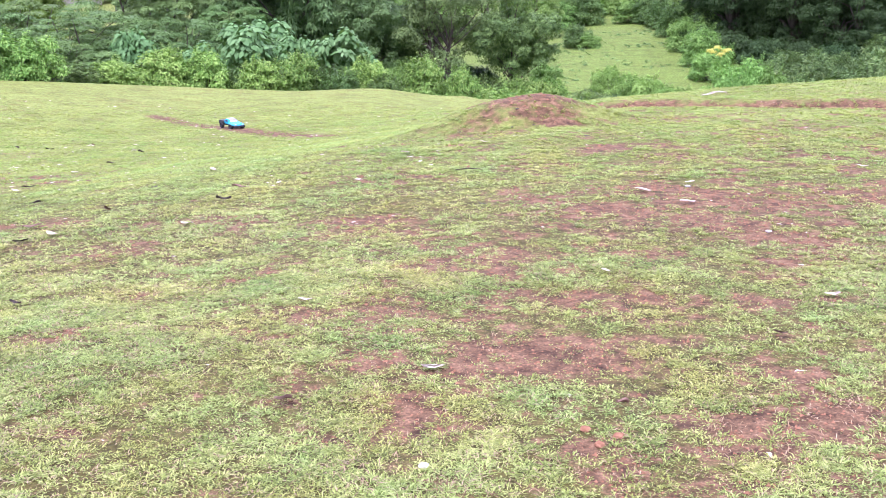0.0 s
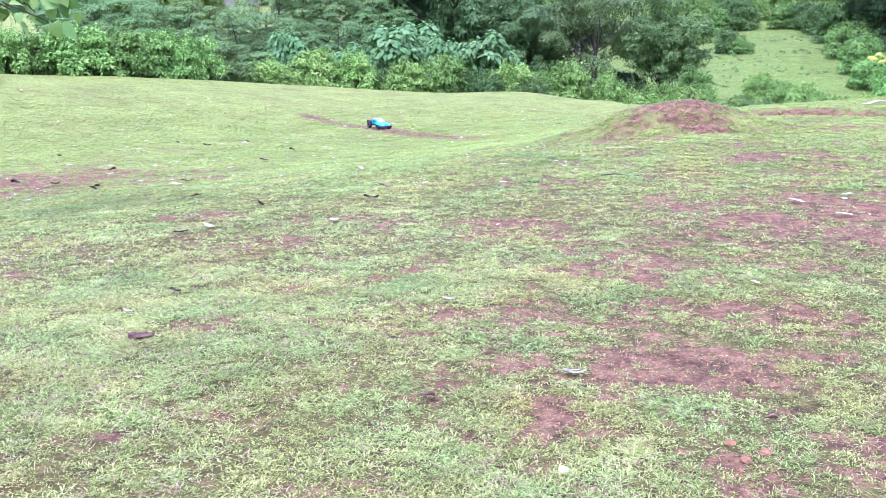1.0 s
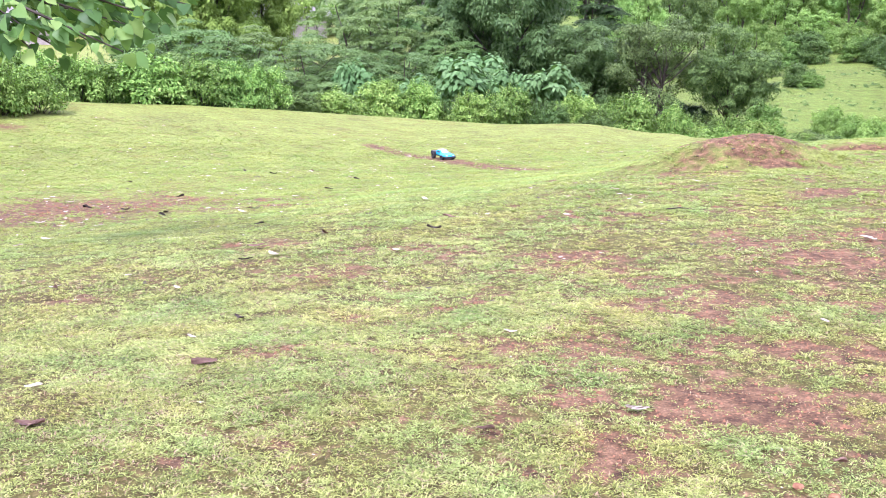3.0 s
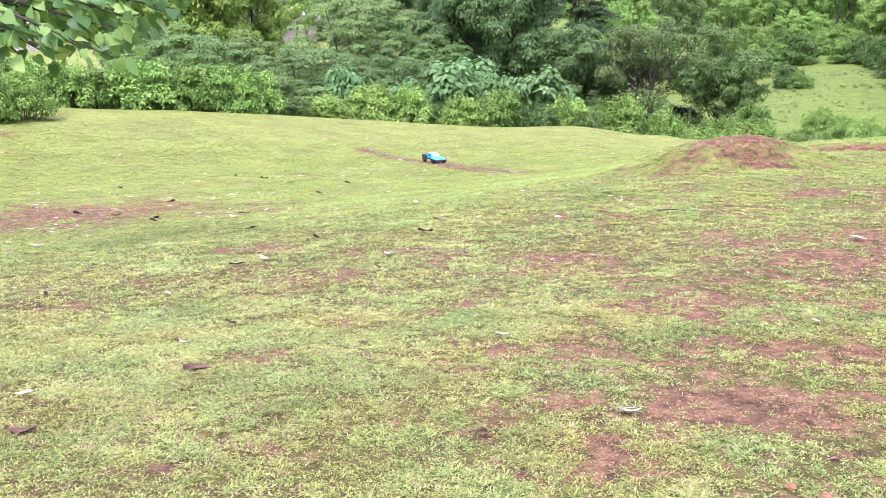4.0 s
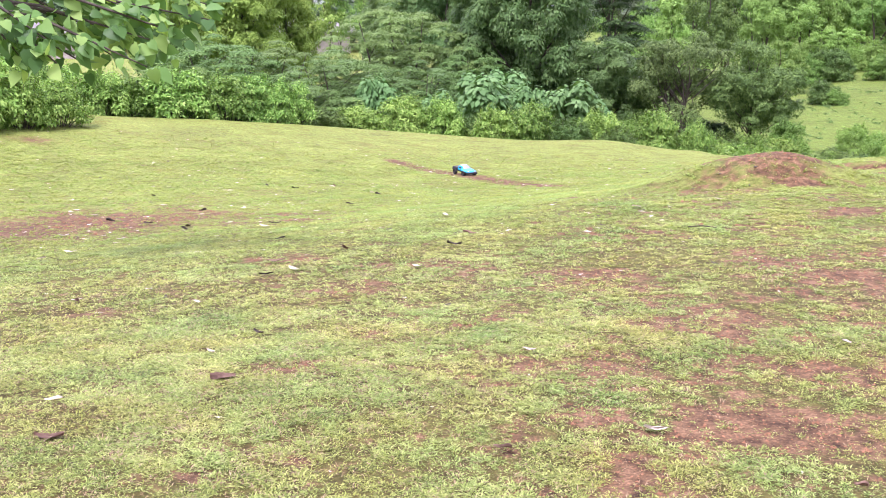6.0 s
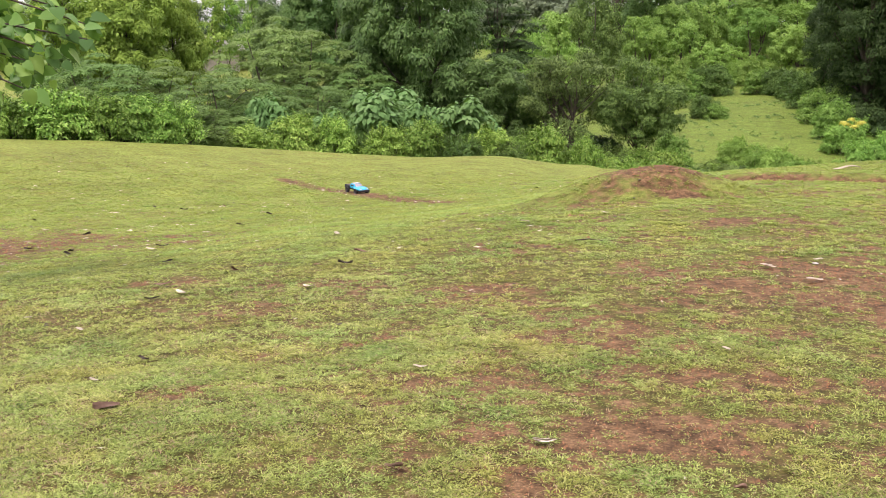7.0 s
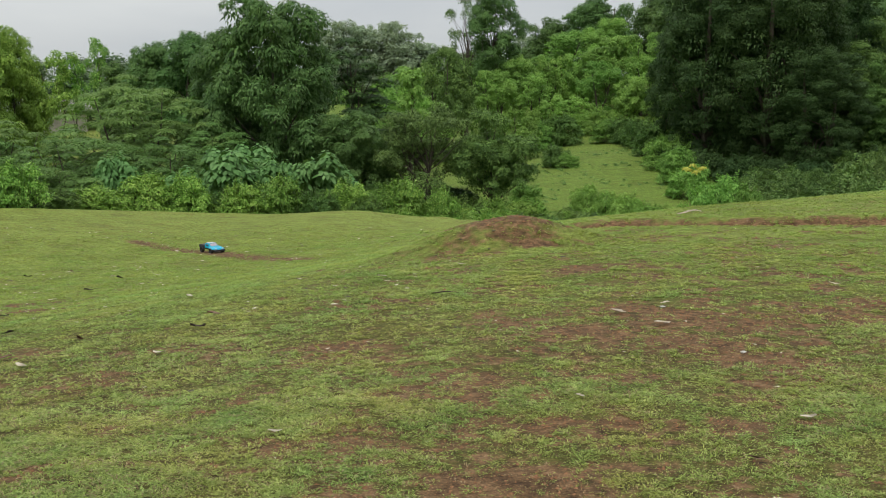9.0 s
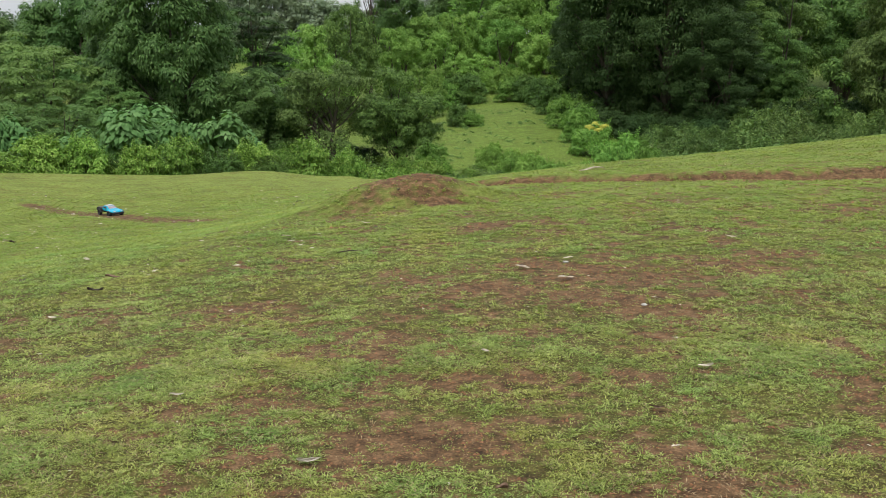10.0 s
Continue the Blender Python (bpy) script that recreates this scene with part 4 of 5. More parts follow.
# ---- shrubs on the slope and beside the gully ----
shrubs = [Kind(bush("shrub", 55 + 10 * k, 2.1, 2.4, mt, 0.13, 24, 0.34, 0.7, "green shrub on the grassy slope", "shrub", "shrubs on the grassy slope", shoots=50, shoot=0.18), 2.4, 2.1) for k, mt in enumerate((LEAF_VINE, LEAF_SMALL))]
for k, (a_, d_, w_, h_) in enumerate([(6.3, 73, 2.6, 2.5), (7.0, 73, 2.4, 2.4), (7.8, 73, 2.8, 2.3), (7.2, 61, 2.0, 1.5), (7.8, 60.5, 1.5, 1.1), (9.6, 76, 2.7, 2.3), (10.1, 72, 2.5, 2.0), (11.0, 71, 2.5, 2.0), (11.6, 69, 2.6, 2.1), (12.3, 65, 2.6, 2.1), (13.0, 60, 2.5, 2.2), (13.7, 56, 2.4, 2.3),
                                       (14.6, 52, 2.4, 2.0), (9.0, 47, 1.5, 1.6), (10.1, 42.5, 1.7, 2.0), (10.9, 42, 1.7, 2.0), (11.8, 42, 1.5, 1.8), (12.7, 42, 1.5, 1.6), (15.3, 43, 2.0, 2.4), (16.2, 43, 2.2, 2.8), (17.2, 43, 2.0, 2.5), (3.7, 72, 2.5, 3.6), (8.9, 77, 2.2, 1.9), (12.8, 68, 2.6, 2.4), (13.9, 62, 2.6, 2.4), (5.7, 76, 2.4, 2.2), (4.9, 56, 2.2, 1.5), (5.6, 48, 1.8, 1.3), (14.0, 43.5, 1.4, 1.4)]):
    shrubs[0 if d_ < 50 else (k * 5 // 3) % 2].put(a_, d_, w_, h_, r.uniform(0, 360), 0.15)
weed = Kind(bush("weed_clump", 56, 1.5, 2.6, LEAF_WEED, 0.15, 26, 0.3, 0.4, "tangled green weeds in the gully below the dark wood", "weeds", "weeds in the gully", hang=0.1, shoots=60, ratio=0.3, shoot=0.25), 2.6, 1.5)
for k in range(42):
    a_ = 17.5 + (k % 21) * 1.0 + r.uniform(-0.4, 0.4)
    weed.put(a_, (45 if k < 21 else 51) + r.uniform(-2, 2), r.uniform(2.2, 3.2), r.uniform(1.5, 2.1) * (1.0 if k < 21 else 1.15) * (1.2 if a_ > 22 else 1.0), r.uniform(0, 360), 0.15)
for k in range(12):
    weed.put(22.5 + k * 1.2, 56 + r.uniform(-1, 1), r.uniform(3, 4), r.uniform(2.0, 2.6), r.uniform(0, 360), 0.15)
for k in range(22):
    weed.put(-6.5 + k * 0.72, 37.5 + r.uniform(-1.5, 1.5) + max(0, k - 13) * 0.6, r.uniform(1.4, 2.0), r.uniform(0.9, 1.4), r.uniform(0, 360), 0.1)
for k in range(8):
    weed.put(8.4 + k * 0.9, 40.5 + r.uniform(-1, 1), r.uniform(1.2, 1.8), r.uniform(0.8, 1.2), r.uniform(0, 360), 0.1)

# ---- rank tufts on the sloping meadow ----
fr = np.random.RandomState(12)
ta, td = np.radians(fr.uniform(4.5, 15.0, 700)), np.sqrt(fr.uniform(43 ** 2, 74 ** 2, 700))
tx, ty = td * np.sin(ta), td * np.cos(ta)
some = ripple(tx, ty, 3.0, 41) > -0.15
tx, ty = tx[some], ty[some]
fv, ff = shell_leaves(fr, np.stack([tx, ty, land(tx, ty)], 1), fr.uniform(0.05, 0.15, len(tx)), 0.1, 0.035, 0.5, -0.4, 0.6, 0.4, 0.2, 0.0)
me = raw_mesh("meadow_tufts", fv, ff)
me.materials.append(LEAF_WEED)
tagged(new("meadow_tufts", me), "tufts of rank grass on the sloping green meadow", "grass", "", "stuff")

# ---- yellow flowering plant beside the gully ----
plant = bush("flowering_plant", 57, 2.0, 0.9, LEAF_VINE, 0.12, 10, 0.2, 0.5, "plant with flat yellow flower heads beside a bush", "plant", shoots=24)
fr = np.random.RandomState(4)
heads = np.array([(0.0, 0.0, 2.22), (0.34, 0.1, 2.1), (-0.34, -0.05, 2.12), (0.12, -0.25, 2.02), (-0.12, 0.2, 2.05), (0.5, -0.1, 2.14)])
fv, ff = shell_leaves(fr, heads, np.full(6, 0.2), 0.06, 0.05, 0.8, 0.0, 0.25)
mesh_part("flower_heads", raw_mesh("flower_heads", fv, ff), LEAF_YELLOW, plant, "yellow flower heads")["kind"] = "stuff"
Kind(plant, 0.9, 2.0).put(14.6, 45.0, 0.75, 2.45)

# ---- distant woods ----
# skyline trees, paled by leaf colour to imitate distance haze
far = Kind(crown_tree("distant_tree", 95, 13.0, 8.0, LEAF_HAZED, 0.36, "column", 22, 0.24, 80, 0.75, 0.55, 0.1, 0.014, 0.4, label="distant tree on the skyline, haze painted into its grey-green leaves", group="distant woods", heart=0.2), 8.0, 13.0)
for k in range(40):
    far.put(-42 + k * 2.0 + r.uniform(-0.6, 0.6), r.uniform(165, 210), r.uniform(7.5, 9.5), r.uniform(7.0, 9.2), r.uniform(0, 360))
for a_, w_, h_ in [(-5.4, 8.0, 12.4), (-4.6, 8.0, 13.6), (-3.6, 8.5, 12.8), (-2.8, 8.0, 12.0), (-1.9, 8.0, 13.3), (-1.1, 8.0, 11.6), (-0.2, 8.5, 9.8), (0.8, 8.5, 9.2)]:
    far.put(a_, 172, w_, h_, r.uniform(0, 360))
wood = Kind(crown_tree("distant_tree", 94, 9.6, 9.0, LEAF_WOOD, 0.42, "round", 14, 0.22, 60, 0.75, 0.5, 0.04, 0.015, 0.3, label="dark distant tree at the far side of the lower field", group="distant woods"), 9.0, 9.6)
for k in range(26):
    wood.put(-42.5 + k * 1.35 + r.uniform(-0.4, 0.4), r.uniform(128, 142), r.uniform(11, 14), r.uniform(8.2, 9.6), r.uniform(0, 360), 0.9)
slim = Kind(crown_tree("slim_tree", 97, 9.0, 3.2, LEAF_BUSH, 0.24, "column", 9, 0.26, 44, 0.42, 0.6, 0.3, 0.012, 0.3, label="slim light-green tree standing beyond the wood", group="trees behind", open_crown=0.2, heart=0.15), 3.2, 9.0)
slim.put(-18.9, 98, 3.2, 8.6)
slim.put(-18.2, 100, 2.6, 8.0, 140)
slim.put(-17.05, 96, 2.4, 9.6, 60)

# ---- a house beyond the wood ----
ROOF = plain_material("weathered_roof", [(0.3, (0.3, 0.28, 0.26)), (0.7, (0.46, 0.44, 0.41))], 2.0, 0.85, 0.3, fine=18.0)
WALL = plain_material("limewashed_wall", [(0.3, (0.26, 0.23, 0.2)), (0.7, (0.4, 0.36, 0.32))], 1.5, 0.9, 0.2, fine=12.0)


def box(bm, x0, y0, z0, x1, y1, z1, bevel=0.0):
    made = bmesh.ops.create_cube(bm, size=1.0, matrix=Matrix.LocRotScale(((x0 + x1) / 2, (y0 + y1) / 2, (z0 + z1) / 2), None, (x1 - x0, y1 - y0, z1 - z0)))
    if bevel:
        edges = list({e for v in made["verts"] for e in v.link_edges})
        bmesh.ops.bevel(bm, geom=edges, offset=bevel, segments=2, affect="EDGES", profile=0.6)
    return made["verts"]


def small_house(at, turn):
    h = thing("house", at, "low house with a weathered grey sloping roof", "house", turn=turn)
    bm = bmesh.new()
    box(bm, -4, -2.5, -0.5, 4, 2.5, 2.6)
    part("wall", bm, WALL, h)
    bm = bmesh.new()
    q = [bm.verts.new(c) for c in ((-4.6, -3.3, 2.3), (4.6, -3.3, 2.3), (4.6, 0, 4.0), (-4.6, 0, 4.0), (-4.6, 3.3, 2.3), (4.6, 3.3, 2.3))]
    bm.faces.new((q[0], q[1], q[2], q[3]))
    bm.faces.new((q[3], q[2], q[5], q[4]))
    bmesh.ops.solidify(bm, geom=bm.faces[:], thickness=0.12)
    part("roof", bm, ROOF, h, "weathered grey roof")
    for k in range(2):
        bm = bmesh.new()
        q = [bm.verts.new(c) for c in ((-4.0 + 8 * k, -2.5, 2.6), (-4.0 + 8 * k, 2.5, 2.6), (-4.0 + 8 * k, 0, 3.85))]
        bmesh.ops.solidify(bm, geom=[bm.faces.new(q)], thickness=0.1)
        part("gable", bm, WALL, h)
    return h


small_house(spot(-19.8, 124), 30)
small_house(spot(-32.9, 126), 4)


# ---- the tree whose low branch hangs into view ----
def heart_leaves(r, at, way, size):
    """Broad heart-shaped leaves, folded a little along the midrib, hanging from their stalks."""
    n = len(at)
    way = unit(way + r.normal(0, 0.45, (n, 3)) - [0, 0, 0.75])
    up = unit(r.normal(0, 0.5, (n, 3)) + [0.1, -0.6, 0.75])
    side = unit(np.cross(way, up))
    nor = np.cross(side, way)
    ln = (size * r.uniform(0.6, 1.2, n))[:, None]
    rib = [at, at + way * ln * 0.5 + nor * ln * 0.03, at + way * ln * 1.05 - nor * ln * 0.1]
    out = []
    for sgn in (-1, 1):
        out += [at + way * ln * (-0.1) + side * ln * 0.2 * sgn, at + way * ln * 0.15 + side * ln * 0.44 * sgn + nor * ln * 0.09, at + way * ln * 0.55 + side * ln * 0.36 * sgn + nor * ln * 0.07]
    v = np.stack(rib + out, 1).reshape(-1, 3)
    b = np.arange(n)[:, None] * 9
    f = np.concatenate([b + t for t in ([0, 3, 4], [0, 4, 1], [1, 4, 5], [1, 5, 2], [0, 7, 6], [0, 1, 7], [1, 8, 7], [1, 2, 8])], 1).reshape(-1, 3)
    return v, f


def branch_tree():
    r = np.random.RandomState(5)
    bx, by, bz = spot(-52, 9.6)
    t = thing("tree", (bx, by, bz), "tree with heart-shaped leaves on a low overhanging branch", "tree")
    origin = np.array([bx, by, bz])

    def to(az, el, d):
        return np.array([d * math.sin(radians(az)), d * math.cos(radians(az)), 1.5 + d * math.tan(radians(el))]) - origin

    fork = np.array([0.15, 0.1, 2.3])
    paths = [[((0, 0, -0.3), 0.17), ((0.03, 0, 0.8), 0.13), (fork, 0.11), ((0.3, 0.4, 3.6), 0.08), ((0.2, 0.9, 5.0), 0.04)]]
    knot = to(-39, 0.8, 8.6)
    paths.append([(fork, 0.06), ((fork + knot) / 2 + [0, 0, 0.15], 0.045), (knot, 0.032)])
    tips = [(-25.4, 0.2, 8.2), (-26.6, -1.4, 8.0), (-28.6, -3.0, 7.9), (-31.4, -3.0, 8.3), (-27.6, 1.6, 8.6), (-29.6, 0.1, 8.1), (-33.4, -1.6, 8.0), (-31.8, 1.4, 8.5), (-34.6, -2.6, 8.4), (-29.6, 2.2, 8.9), (-34.2, 0.6, 8.8), (-26.2, 0.9, 8.5), (-31.0, -1.2, 8.6), (-25.2, -0.6, 8.1), (-27.0, -2.2, 8.3), (-28.4, -1.6, 8.0), (-30.0, -2.6, 8.5), (-33.0, -2.8, 7.9), (-28.2, 0.4, 8.4)]
    at, way = [], []
    for az_, el_, d_ in tips:
        end = to(az_, el_, d_)
        mid = knot * 0.45 + end * 0.55 + [0, 0, 0.12] + r.normal(0, 0.06, 3)
        paths.append([(knot, 0.017), (mid, 0.012), (end, 0.005)])
        for s in range(30):
            u = r.uniform(0.5, 1.0) ** 0.8
            p = (knot * (1 - u) ** 2 + 2 * u * (1 - u) * mid + end * u * u) if u < 0.98 else end
            side = r.normal(0, 1, 3)
            at.append(p + side * 0.05)
            way.append(side * 0.6 + (end - knot) / 1.5)
    crown = [np.array([0.3, 0.6, 4.6]) + r.normal(0, 1, 3) * [0.9, 0.9, 0.5] for _ in range(14)]
    for c in crown:
        paths.append([(np.array([0.25, 0.5, 3.8]), 0.03), (c, 0.01)])
        for s in range(26):
            d = r.normal(0, 0.3, 3)
            at.append(c + d)
            way.append(d)
    v, f = tubes(paths)
    mesh_part("trunk", raw_mesh("trunk", v, f), BARK, t, "grey-brown bark")
    v, f = heart_leaves(r, np.array(at), unit(np.array(way)), 0.115)
    me = raw_mesh("crown", v, f)
    me.polygons.foreach_set("use_smooth", [True] * len(me.polygons))
    mesh_part("crown", me, LEAF_HEART, t, "broad heart-shaped leaves")


branch_tree()

# ---- litter on the grass ----
LITTER_GROUP = "dry leaves on the grass"


def dry_leaf(seed, length, width, curl, thick=0.004):
    """A curled dry leaf with a raised edge, a midrib and real thickness."""
    r = random.Random(seed)
    bm = bmesh.new()
    nu, nv = 9, 6
    grid = []
    for a in range(nu):
        u = a / (nu - 1)
        w = width * (math.sin(math.pi * (0.06 + 0.9 * u)) ** 0.75) * r.uniform(0.85, 1.1)
        row = []
        for b in range(nv):
            v = b / (nv - 1) * 2 - 1
            z = 0.45 * curl * width * (v * v * (0.7 + 0.4 * math.sin(u * 5 + seed))) + 0.05 * length * math.sin(u * math.pi * 1.3 + seed) + 0.03 * width * r.uniform(-1, 1)
            row.append(bm.verts.new(((u - 0.5) * length, v * w / 2, z + 0.012)))
        grid.append(row)
    for a in range(nu - 1):
        for b in range(nv - 1):
            bm.faces.new((grid[a][b], grid[a + 1][b], grid[a + 1][b + 1], grid[a][b + 1]))
    bmesh.ops.solidify(bm, geom=bm.faces[:], thickness=thick)
    lift = min(v.co.z for v in bm.verts)
    for v in bm.verts:
        v.co.z -= lift
    me = bpy.data.meshes.new("dry_leaf")
    bm.to_mesh(me)
    bm.free()
    return me


def stone_mesh(seed, size, flat=0.6):
    r = random.Random(seed)
    bm = bmesh.new()
    bmesh.ops.create_icosphere(bm, subdivisions=2, radius=size / 2)
    for v in bm.verts:
        k = 1 + 0.35 * noise.noise(v.co * (2.2 / size) + Vector((seed, 0, 0)))
        v.co = Vector((v.co.x * k * 1.2, v.co.y * k, v.co.z * k * flat))
    me = bpy.data.meshes.new("stone")
    bm.to_mesh(me)
    bm.free()
    return me


def lay(name, me, material, x, y, turn, label, category, group="", size=1.0, lift=0.008):
    m = me.copy() if me.materials and me.materials[0] != material else me
    if not m.materials:
        m.materials.append(material)
    elif m.materials[0] != material:
        m.materials[0] = material
    ob = new(name, m)
    ob.matrix_basis = pose(x, y, float(land(x, y)) + lift, 0, 0, turn) @ Matrix.Diagonal((size, size, size, 1))
    return tagged(ob, label, category, group)


LEAF_SHAPES = [dry_leaf(1, 0.13, 0.07, 0.5), dry_leaf(2, 0.12, 0.055, 0.8), dry_leaf(3, 0.15, 0.06, 0.35), dry_leaf(4, 0.1, 0.07, 0.9)]
FLAT_SHAPES = [dry_leaf(1, 0.13, 0.07, 0.12), dry_leaf(2, 0.12, 0.055, 0.2), dry_leaf(3, 0.15, 0.06, 0.1), dry_leaf(4, 0.1, 0.07, 0.25)]
LEAF_SETS = {m: [s.copy() for s in (FLAT_SHAPES if m == LITTER_PALE else LEAF_SHAPES)] for m in (LITTER_PALE, LITTER_BROWN, LITTER_DARK)}
TELL = {LITTER_PALE: "curled pale grey dry leaf on the grass", LITTER_BROWN: "curled brown dry leaf on the grass", LITTER_DARK: "dark rotten leaf on the grass"}
PALE_AT = [(-2.40, 3.46), (-0.63, 4.50), (-0.04, 3.67), (0.80, 4.88), (1.37, 6.91), (0.39, 9.68), (-2.48, 6.36), (-3.17, 5.66), (-2.70, 5.36), (-1.66, 6.51), (-5.03, 7.72), (-5.00, 7.26), (-7.73, 12.82), (-6.49, 12.15), (-4.25, 11.79), (-0.34, 9.27), (1.57, 6.49), (3.21, 7.82), (1.77, 4.48), (1.75, 7.20), (1.36, 6.96), (-5.23, 12.54), (-5.97, 9.08), (-5.48, 9.00), (-5.12, 8.71), (-6.79, 10.98), (-3.44, 5.29), (-2.12, 9.40), (-4.50, 14.95), (-2.10, 4.27), (-3.94, 9.36), (-5.43, 15.77)]
BROWN_AT = [(-0.57, 3.41), (-2.40, 7.22), (-2.75, 6.72), (-3.42, 5.26), (-1.59, 7.92), (-5.41, 15.88), (1.38, 3.99), (0.62, 3.31)]
DARK_AT = [(-0.53, 18.99), (-1.59, 7.34), (-2.61, 6.18), (-4.29, 14.56), (-6.36, 15.34), (-5.80, 15.13), (-3.91, 9.58), (-5.64, 11.53), (-4.84, 9.45), (-7.24, 13.29), (-4.08, 5.90), (-4.90, 9.65), (-3.24, 8.03), (-2.02, 4.65), (-5.53, 9.98), (-6.13, 10.24), (-4.11, 12.66)]
WHITE_AT = [(1.72, 7.14), (1.86, 5.73), (-0.06, 2.90)]
RED_AT = [(0.57, 3.08), (0.47, 3.13), (0.50, 3.02)]
HUSK_AT = (-1.87, 3.90)
BARK_AT = (-2.19, 3.11)
LOG_AT = (3.80, 14.57)
TWIG_AT = (0.21, 8.14)
r = random.Random(19)
for mat, places in ((LITTER_PALE, PALE_AT), (LITTER_BROWN, BROWN_AT), (LITTER_DARK, DARK_AT)):
    for n_, (x, y) in enumerate(places):
        lay("dry_leaf", LEAF_SETS[mat][n_ % 4], mat, x, y, r.uniform(-40, 40) + (180 if n_ % 3 == 0 else 0), TELL[mat], "leaf", LITTER_GROUP, r.uniform(0.55, 0.85) * (1.1 if y > 6 else 0.72), 0.022)
x, y = HUSK_AT
lay("husk", dry_leaf(7, 0.12, 0.07, -0.75, 0.006), LITTER_BROWN, x, y, 20, "curled dark-brown piece of dry husk on the grass", "husk", size=0.9)
x, y = BARK_AT
lay("bark_piece", dry_leaf(9, 0.11, 0.045, 0.5, 0.012), LITTER_BROWN, x, y, 12, "flat brown piece of bark lying in the grass", "bark")
x, y = LOG_AT
lay("wood_piece", dry_leaf(11, 0.36, 0.12, 0.3, 0.05), LITTER_PALE, x, y, 5, "weathered grey piece of wood near the brow", "wood")
x, y = TWIG_AT
tv, tf = tubes([[((-0.11, 0, 0.004), 0.005), ((0, 0.015, 0.012), 0.0045), ((0.11, -0.02, 0.006), 0.003)]])
lay("twig", raw_mesh("twig", tv, tf), LITTER_DARK, x, y, 8, "thin dark twig lying on the grass", "twig")
for n_, (x, y) in enumerate(WHITE_AT):
    lay("pebble", stone_mesh(3, 0.034, 0.4), STONE_WHITE, x, y, 40 * n_, "small pale pebble in the grass", "stone", "pale pebbles", 1.0, 0.006)
for n_, (x, y) in enumerate(RED_AT):
    lay("stone", stone_mesh(5 + n_, 0.034), STONE_RED, x, y, 50 * n_, "rough red laterite stone on bare soil", "stone", "red stones", 1.0, 0.006)


def crumbs(name, seed, count, size, material, label, zone, need, chunky=True):
    """Grit and scraps too small to count, where the soil is worn."""
    r = np.random.RandomState(seed)
    az0, az1, d0, d1 = zone
    d = np.sqrt(r.uniform(d0 * d0, d1 * d1, count))
    a = np.radians(r.uniform(az0, az1, count))
    x, y = d * np.sin(a), d * np.cos(a)
    keep = bare_soil(x, y) > need
    x, y, d = x[keep], y[keep], d[keep]
    n = len(x)
    sz = (size * r.uniform(0.4, 1.3, n) ** 1.5)[:, None, None]
    base = np.array([[1, 0, 0.1], [-0.3, 0.8, 0.1], [-0.7, -0.6, 0.1], [0.05, 0, 0.75]]) * ([0.6, 0.5, 0.6] if chunky else [1.0, 0.5, 0.16])
    t = r.uniform(0, 2 * np.pi, n)
    c, s = np.cos(t), np.sin(t)
    rot = np.stack([np.stack([c, -s, 0 * c], 1), np.stack([s, c, 0 * c], 1), np.stack([0 * c, 0 * c, 1 + 0 * c], 1)], 1)
    v = np.einsum("nij,kj->nki", rot, base) * (1 + r.uniform(-0.3, 0.3, (n, 4, 3))) * sz + np.stack([x, y, land(x, y)], 1)[:, None]
    b = np.arange(n)[:, None] * 4
    f = np.concatenate([b + q for q in ([0, 1, 3], [1, 2, 3], [2, 0, 3])], 1).reshape(-1, 3)
    me = raw_mesh(name, v.reshape(-1, 3), f)
    me.materials.append(material)
    return tagged(new(name, me), label, "debris", "", "stuff")


crumbs("soil_crumbs", 61, 26000, 0.014, STONE_RED, "small red soil crumbs on the worn patches", (-30, 36, 2.3, 8.0), 0.45)
crumbs("soil_crumbs", 62, 5000, 0.03, STONE_RED, "small red soil crumbs on the mound and track", (-34, 34, 8.0, 14.0), 0.5)
crumbs("leaf_scraps", 63, 700, 0.02, LITTER_PALE, "scattered pale scraps of dry leaf", (-36, 34, 2.6, 15.0), 0.15, False)
crumbs("leaf_scraps", 64, 800, 0.044, LITTER_PALE, "scattered pale scraps of dry leaf", (-36, 0, 8.0, 24.0), 0.1, False)
crumbs("leaf_scraps", 65, 800, 0.044, LITTER_DARK, "scattered dark scraps of dry leaf", (-36, 8, 5.0, 24.0), 0.05, False)


# ---- the model truck on the lower field ----
BLUE = plain_material("turquoise_shell", [(0.3, (0.0, 0.27, 0.42)), (0.7, (0.01, 0.36, 0.52))], 8.0, 0.25, 0.0, spec=0.6)
BLACK = plain_material("black_plastic", [(0.3, (0.012, 0.012, 0.014)), (0.7, (0.03, 0.03, 0.034))], 20.0, 0.5, 0.1)
RUBBER = plain_material("tyre_rubber", [(0.3, (0.01, 0.01, 0.01)), (0.7, (0.03, 0.028, 0.026))], 30.0, 0.85, 0.3)
GREYED = plain_material("grey_decal", [(0.3, (0.4, 0.42, 0.45)), (0.7, (0.58, 0.6, 0.63))], 10.0, 0.4, 0.0)
GLAZE = plain_material("tinted_window", [(0.3, (0.42, 0.36, 0.4)), (0.7, (0.6, 0.55, 0.58))], 6.0, 0.12, 0.0, spec=0.7)
RED = plain_material("red_decal", [(0.3, (0.4, 0.02, 0.02)), (0.7, (0.5, 0.05, 0.04))], 10.0, 0.4, 0.0)


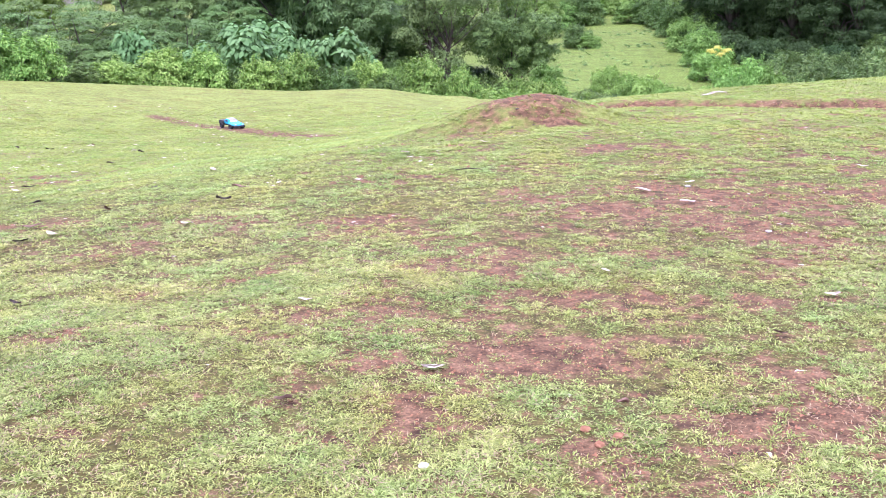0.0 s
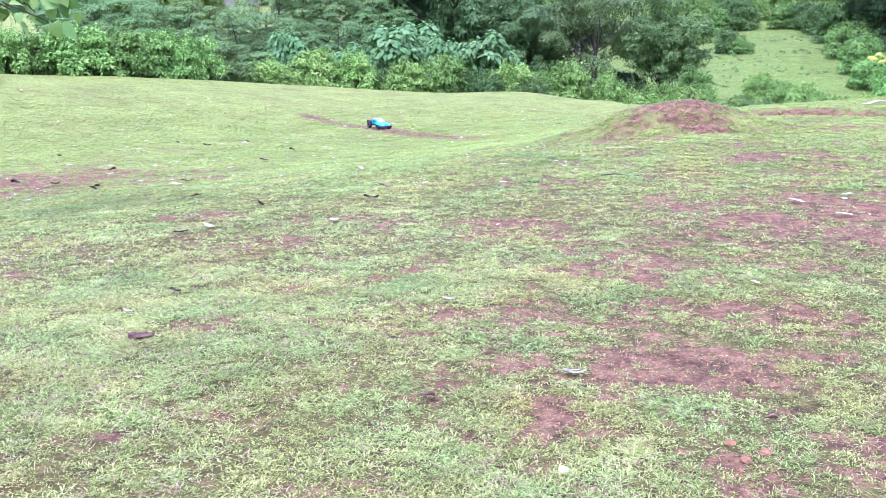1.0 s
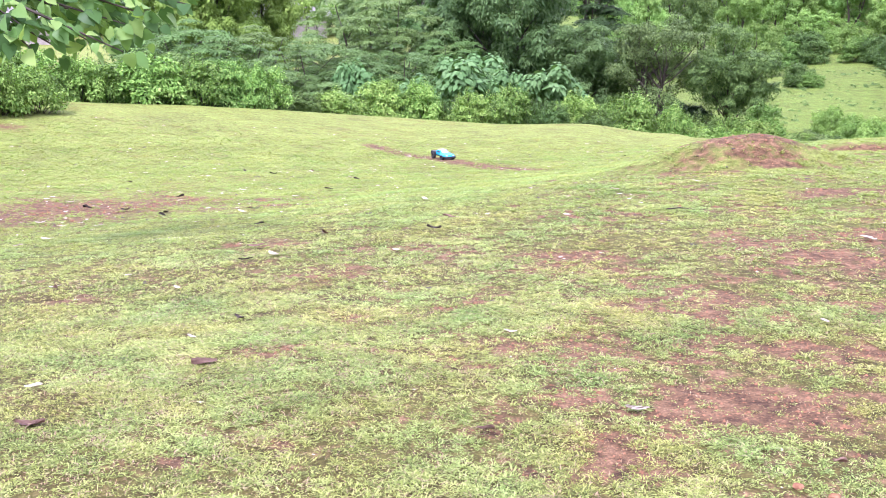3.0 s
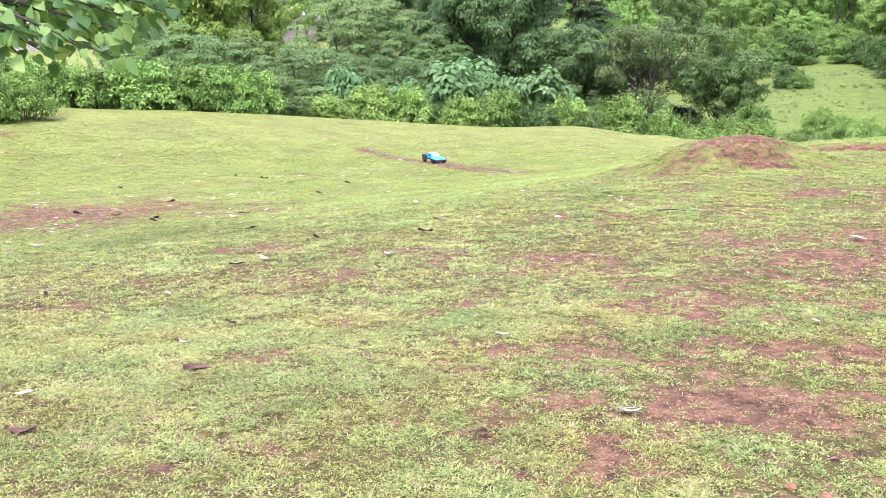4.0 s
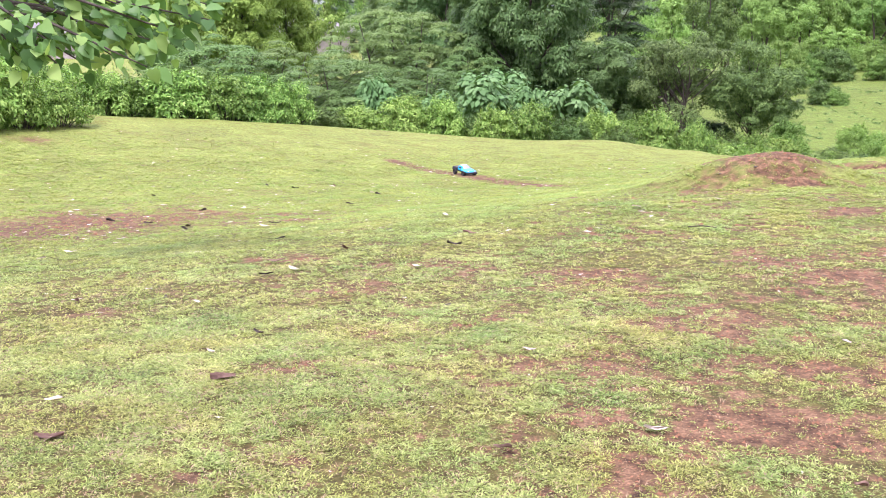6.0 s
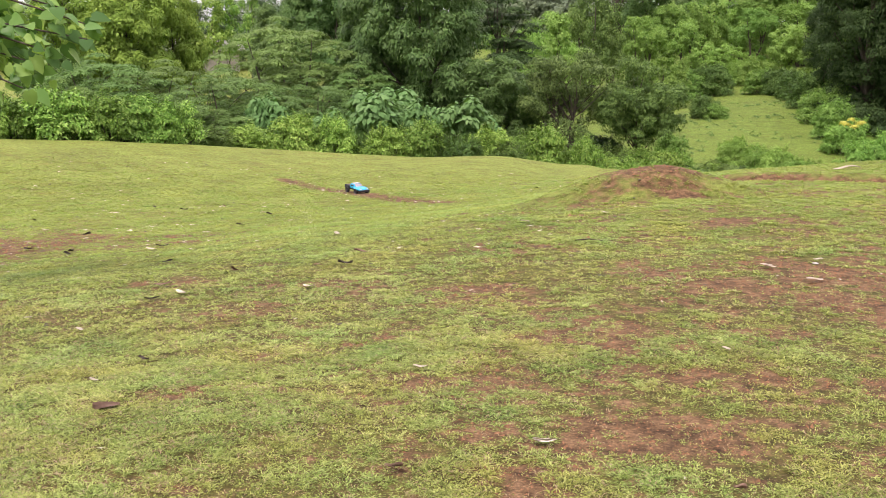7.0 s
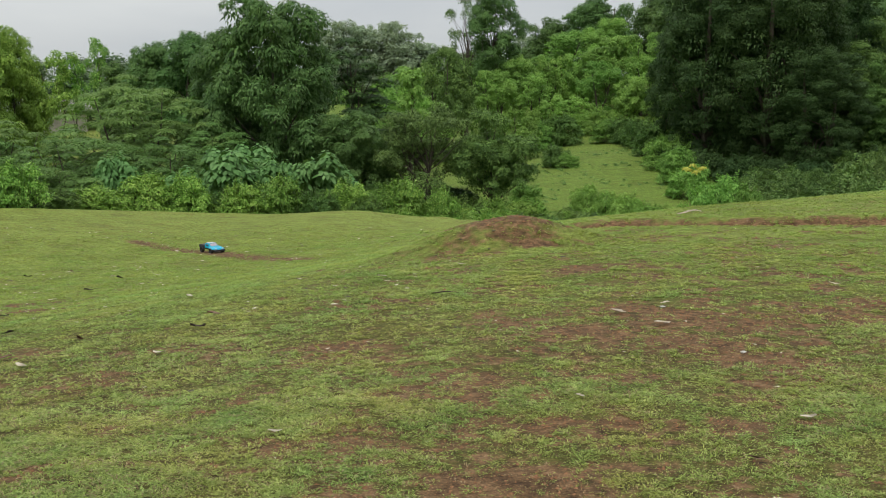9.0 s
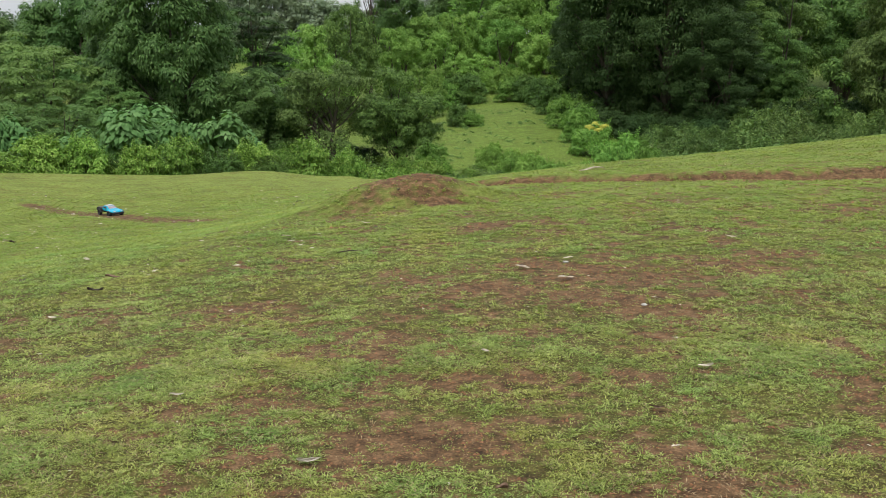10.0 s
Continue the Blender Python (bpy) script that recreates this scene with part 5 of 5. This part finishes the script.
def hull(bm, sections):
    """A closed shell through cross-sections: x, half width below, half width above, z below, z above."""
    rows = []
    for x, wl, wh, z0, z1 in sections:
        rows.append([bm.verts.new(c) for c in ((x, -wl, z0), (x, -wl, (z0 + z1) / 2), (x, -wh, z1), (x, wh, z1), (x, wl, (z0 + z1) / 2), (x, wl, z0))])
    for p, q in zip(rows, rows[1:]):
        for k in range(6):
            bm.faces.new((p[k], p[(k + 1) % 6], q[(k + 1) % 6], q[k]))
    bm.faces.new(rows[0][::-1])
    bm.faces.new(rows[-1])
    bmesh.ops.recalc_face_normals(bm, faces=bm.faces[:])
    bmesh.ops.bevel(bm, geom=[e for e in bm.edges if e.calc_face_angle(0) > 0.5], offset=0.006, segments=2, affect="EDGES")


def truck(x, y, heading):
    t = thing("toy_truck", (x, y, float(land(x, y)) + 0.004), "turquoise and black remote-controlled toy truck with knobbly tyres", "toy truck", turn=heading, size=0.92)
    bm = bmesh.new()
    hull(bm, [(-0.22, 0.05, 0.05, 0.05, 0.085), (0.22, 0.05, 0.045, 0.05, 0.085), (0.27, 0.03, 0.03, 0.065, 0.085)])
    part("chassis", bm, BLACK, t)
    bm = bmesh.new()
    hull(bm, [(0.005, 0.1, 0.09, 0.085, 0.135), (0.09, 0.125, 0.085, 0.085, 0.14), (0.2, 0.14, 0.09, 0.085, 0.125), (0.265, 0.12, 0.09, 0.085, 0.11), (0.285, 0.1, 0.085, 0.075, 0.09)])
    part("bonnet", bm, BLUE, t)
    bm = bmesh.new()
    hull(bm, [(-0.12, 0.1, 0.075, 0.09, 0.172), (-0.08, 0.105, 0.078, 0.09, 0.187), (0.02, 0.105, 0.078, 0.09, 0.183), (0.1, 0.1, 0.085, 0.09, 0.135)])
    cab = part("cab", bm, BLUE, t, "turquoise cab")
    bm = bmesh.new()
    q = [bm.verts.new(c) for c in ((0.028, -0.07, 0.181), (0.028, 0.07, 0.181), (0.1, 0.078, 0.139), (0.1, -0.078, 0.139))]
    bm.faces.new(q)
    bmesh.ops.solidify(bm, geom=bm.faces[:], thickness=0.006)
    part("windscreen", bm, GLAZE, cab, "tinted windscreen")
    bm = bmesh.new()
    box(bm, -0.085, -0.07, 0.182, 0.015, 0.07, 0.192, 0.003)
    part("roof_panel", bm, GREYED, cab, "grey roof panel")
    for sgn in (-1, 1):
        bm = bmesh.new()
        box(bm, -0.07, sgn * 0.098 - 0.004, 0.132, 0.03, sgn * 0.098 + 0.004, 0.165, 0.002)
        part("side_window", bm, BLACK, cab, "dark side window")
    bm = bmesh.new()
    hull(bm, [(-0.27, 0.135, 0.13, 0.085, 0.15), (-0.14, 0.13, 0.12, 0.085, 0.15), (-0.1, 0.11, 0.1, 0.085, 0.14)])
    bed = part("bed", bm, BLACK, t, "black bed with red tail panels")
    for sgn in (-1, 1):
        bm = bmesh.new()
        box(bm, -0.276, sgn * 0.105 - 0.014, 0.1, -0.268, sgn * 0.105 + 0.014, 0.14, 0.002)
        part("tail_panel", bm, RED, bed, "red tail panel")
    v, f = tubes([[((-0.285, -0.1, 0.07), 0.006), ((-0.31, -0.09, 0.075), 0.006), ((-0.31, 0.09, 0.075), 0.006), ((-0.285, 0.1, 0.07), 0.006)],
                  [((-0.285, -0.1, 0.1), 0.006), ((-0.31, -0.08, 0.11), 0.006), ((-0.31, 0.08, 0.11), 0.006), ((-0.285, 0.1, 0.1), 0.006)]])
    mesh_part("bumper", raw_mesh("bumper", v, f), BLACK, t, "black tubular rear bumper")
    bm = bmesh.new()
    box(bm, 0.25, -0.125, 0.045, 0.3, 0.125, 0.085, 0.01)
    part("front_bumper", bm, BLACK, t)
    for sgn in (-1, 1):
        bm = bmesh.new()
        box(bm, 0.262, sgn * 0.075 - 0.02, 0.092, 0.282, sgn * 0.075 + 0.02, 0.108, 0.004)
        part("headlight", bm, GREYED, t, "grey headlight decal")
    for wx in (-0.165, 0.17):
        for sgn in (-1, 1):
            hub = part("wheel", wheel_rim(), BLACK, t)
            hub.location = (wx, sgn * 0.125, 0.055)
            part("tyre", wheel_tyre(), RUBBER, hub, "knobbly black tyre")
    return t


def wheel_rim():
    bm = bmesh.new()
    bmesh.ops.create_cone(bm, cap_ends=True, segments=20, radius1=0.034, radius2=0.034, depth=0.04, matrix=Matrix.Rotation(radians(90), 4, "X"))
    caps = [f for f in bm.faces if len(f.verts) > 4]
    bmesh.ops.inset_individual(bm, faces=caps, thickness=0.008, depth=-0.008)
    return bm


def wheel_tyre():
    bm = bmesh.new()
    n = 40
    prof = [(-0.026, 0.034), (-0.028, 0.046), (-0.022, 0.053), (0.022, 0.053), (0.028, 0.046), (0.026, 0.034)]
    rows = []
    for k in range(n):
        a = 2 * math.pi * k / n
        knob = 0.003 if k % 4 < 2 else 0.0
        rows.append([bm.verts.new(((q + (knob if q > 0.05 else 0)) * math.cos(a), y, (q + (knob if q > 0.05 else 0)) * math.sin(a))) for y, q in prof])
    for k in range(n):
        p, q = rows[k], rows[(k + 1) % n]
        for j in range(6):
            bm.faces.new((p[j], p[(j + 1) % 6], q[(j + 1) % 6], q[j]))
    bmesh.ops.recalc_face_normals(bm, faces=bm.faces[:])
    return bm


truck(-3.85, 18.82, -48)
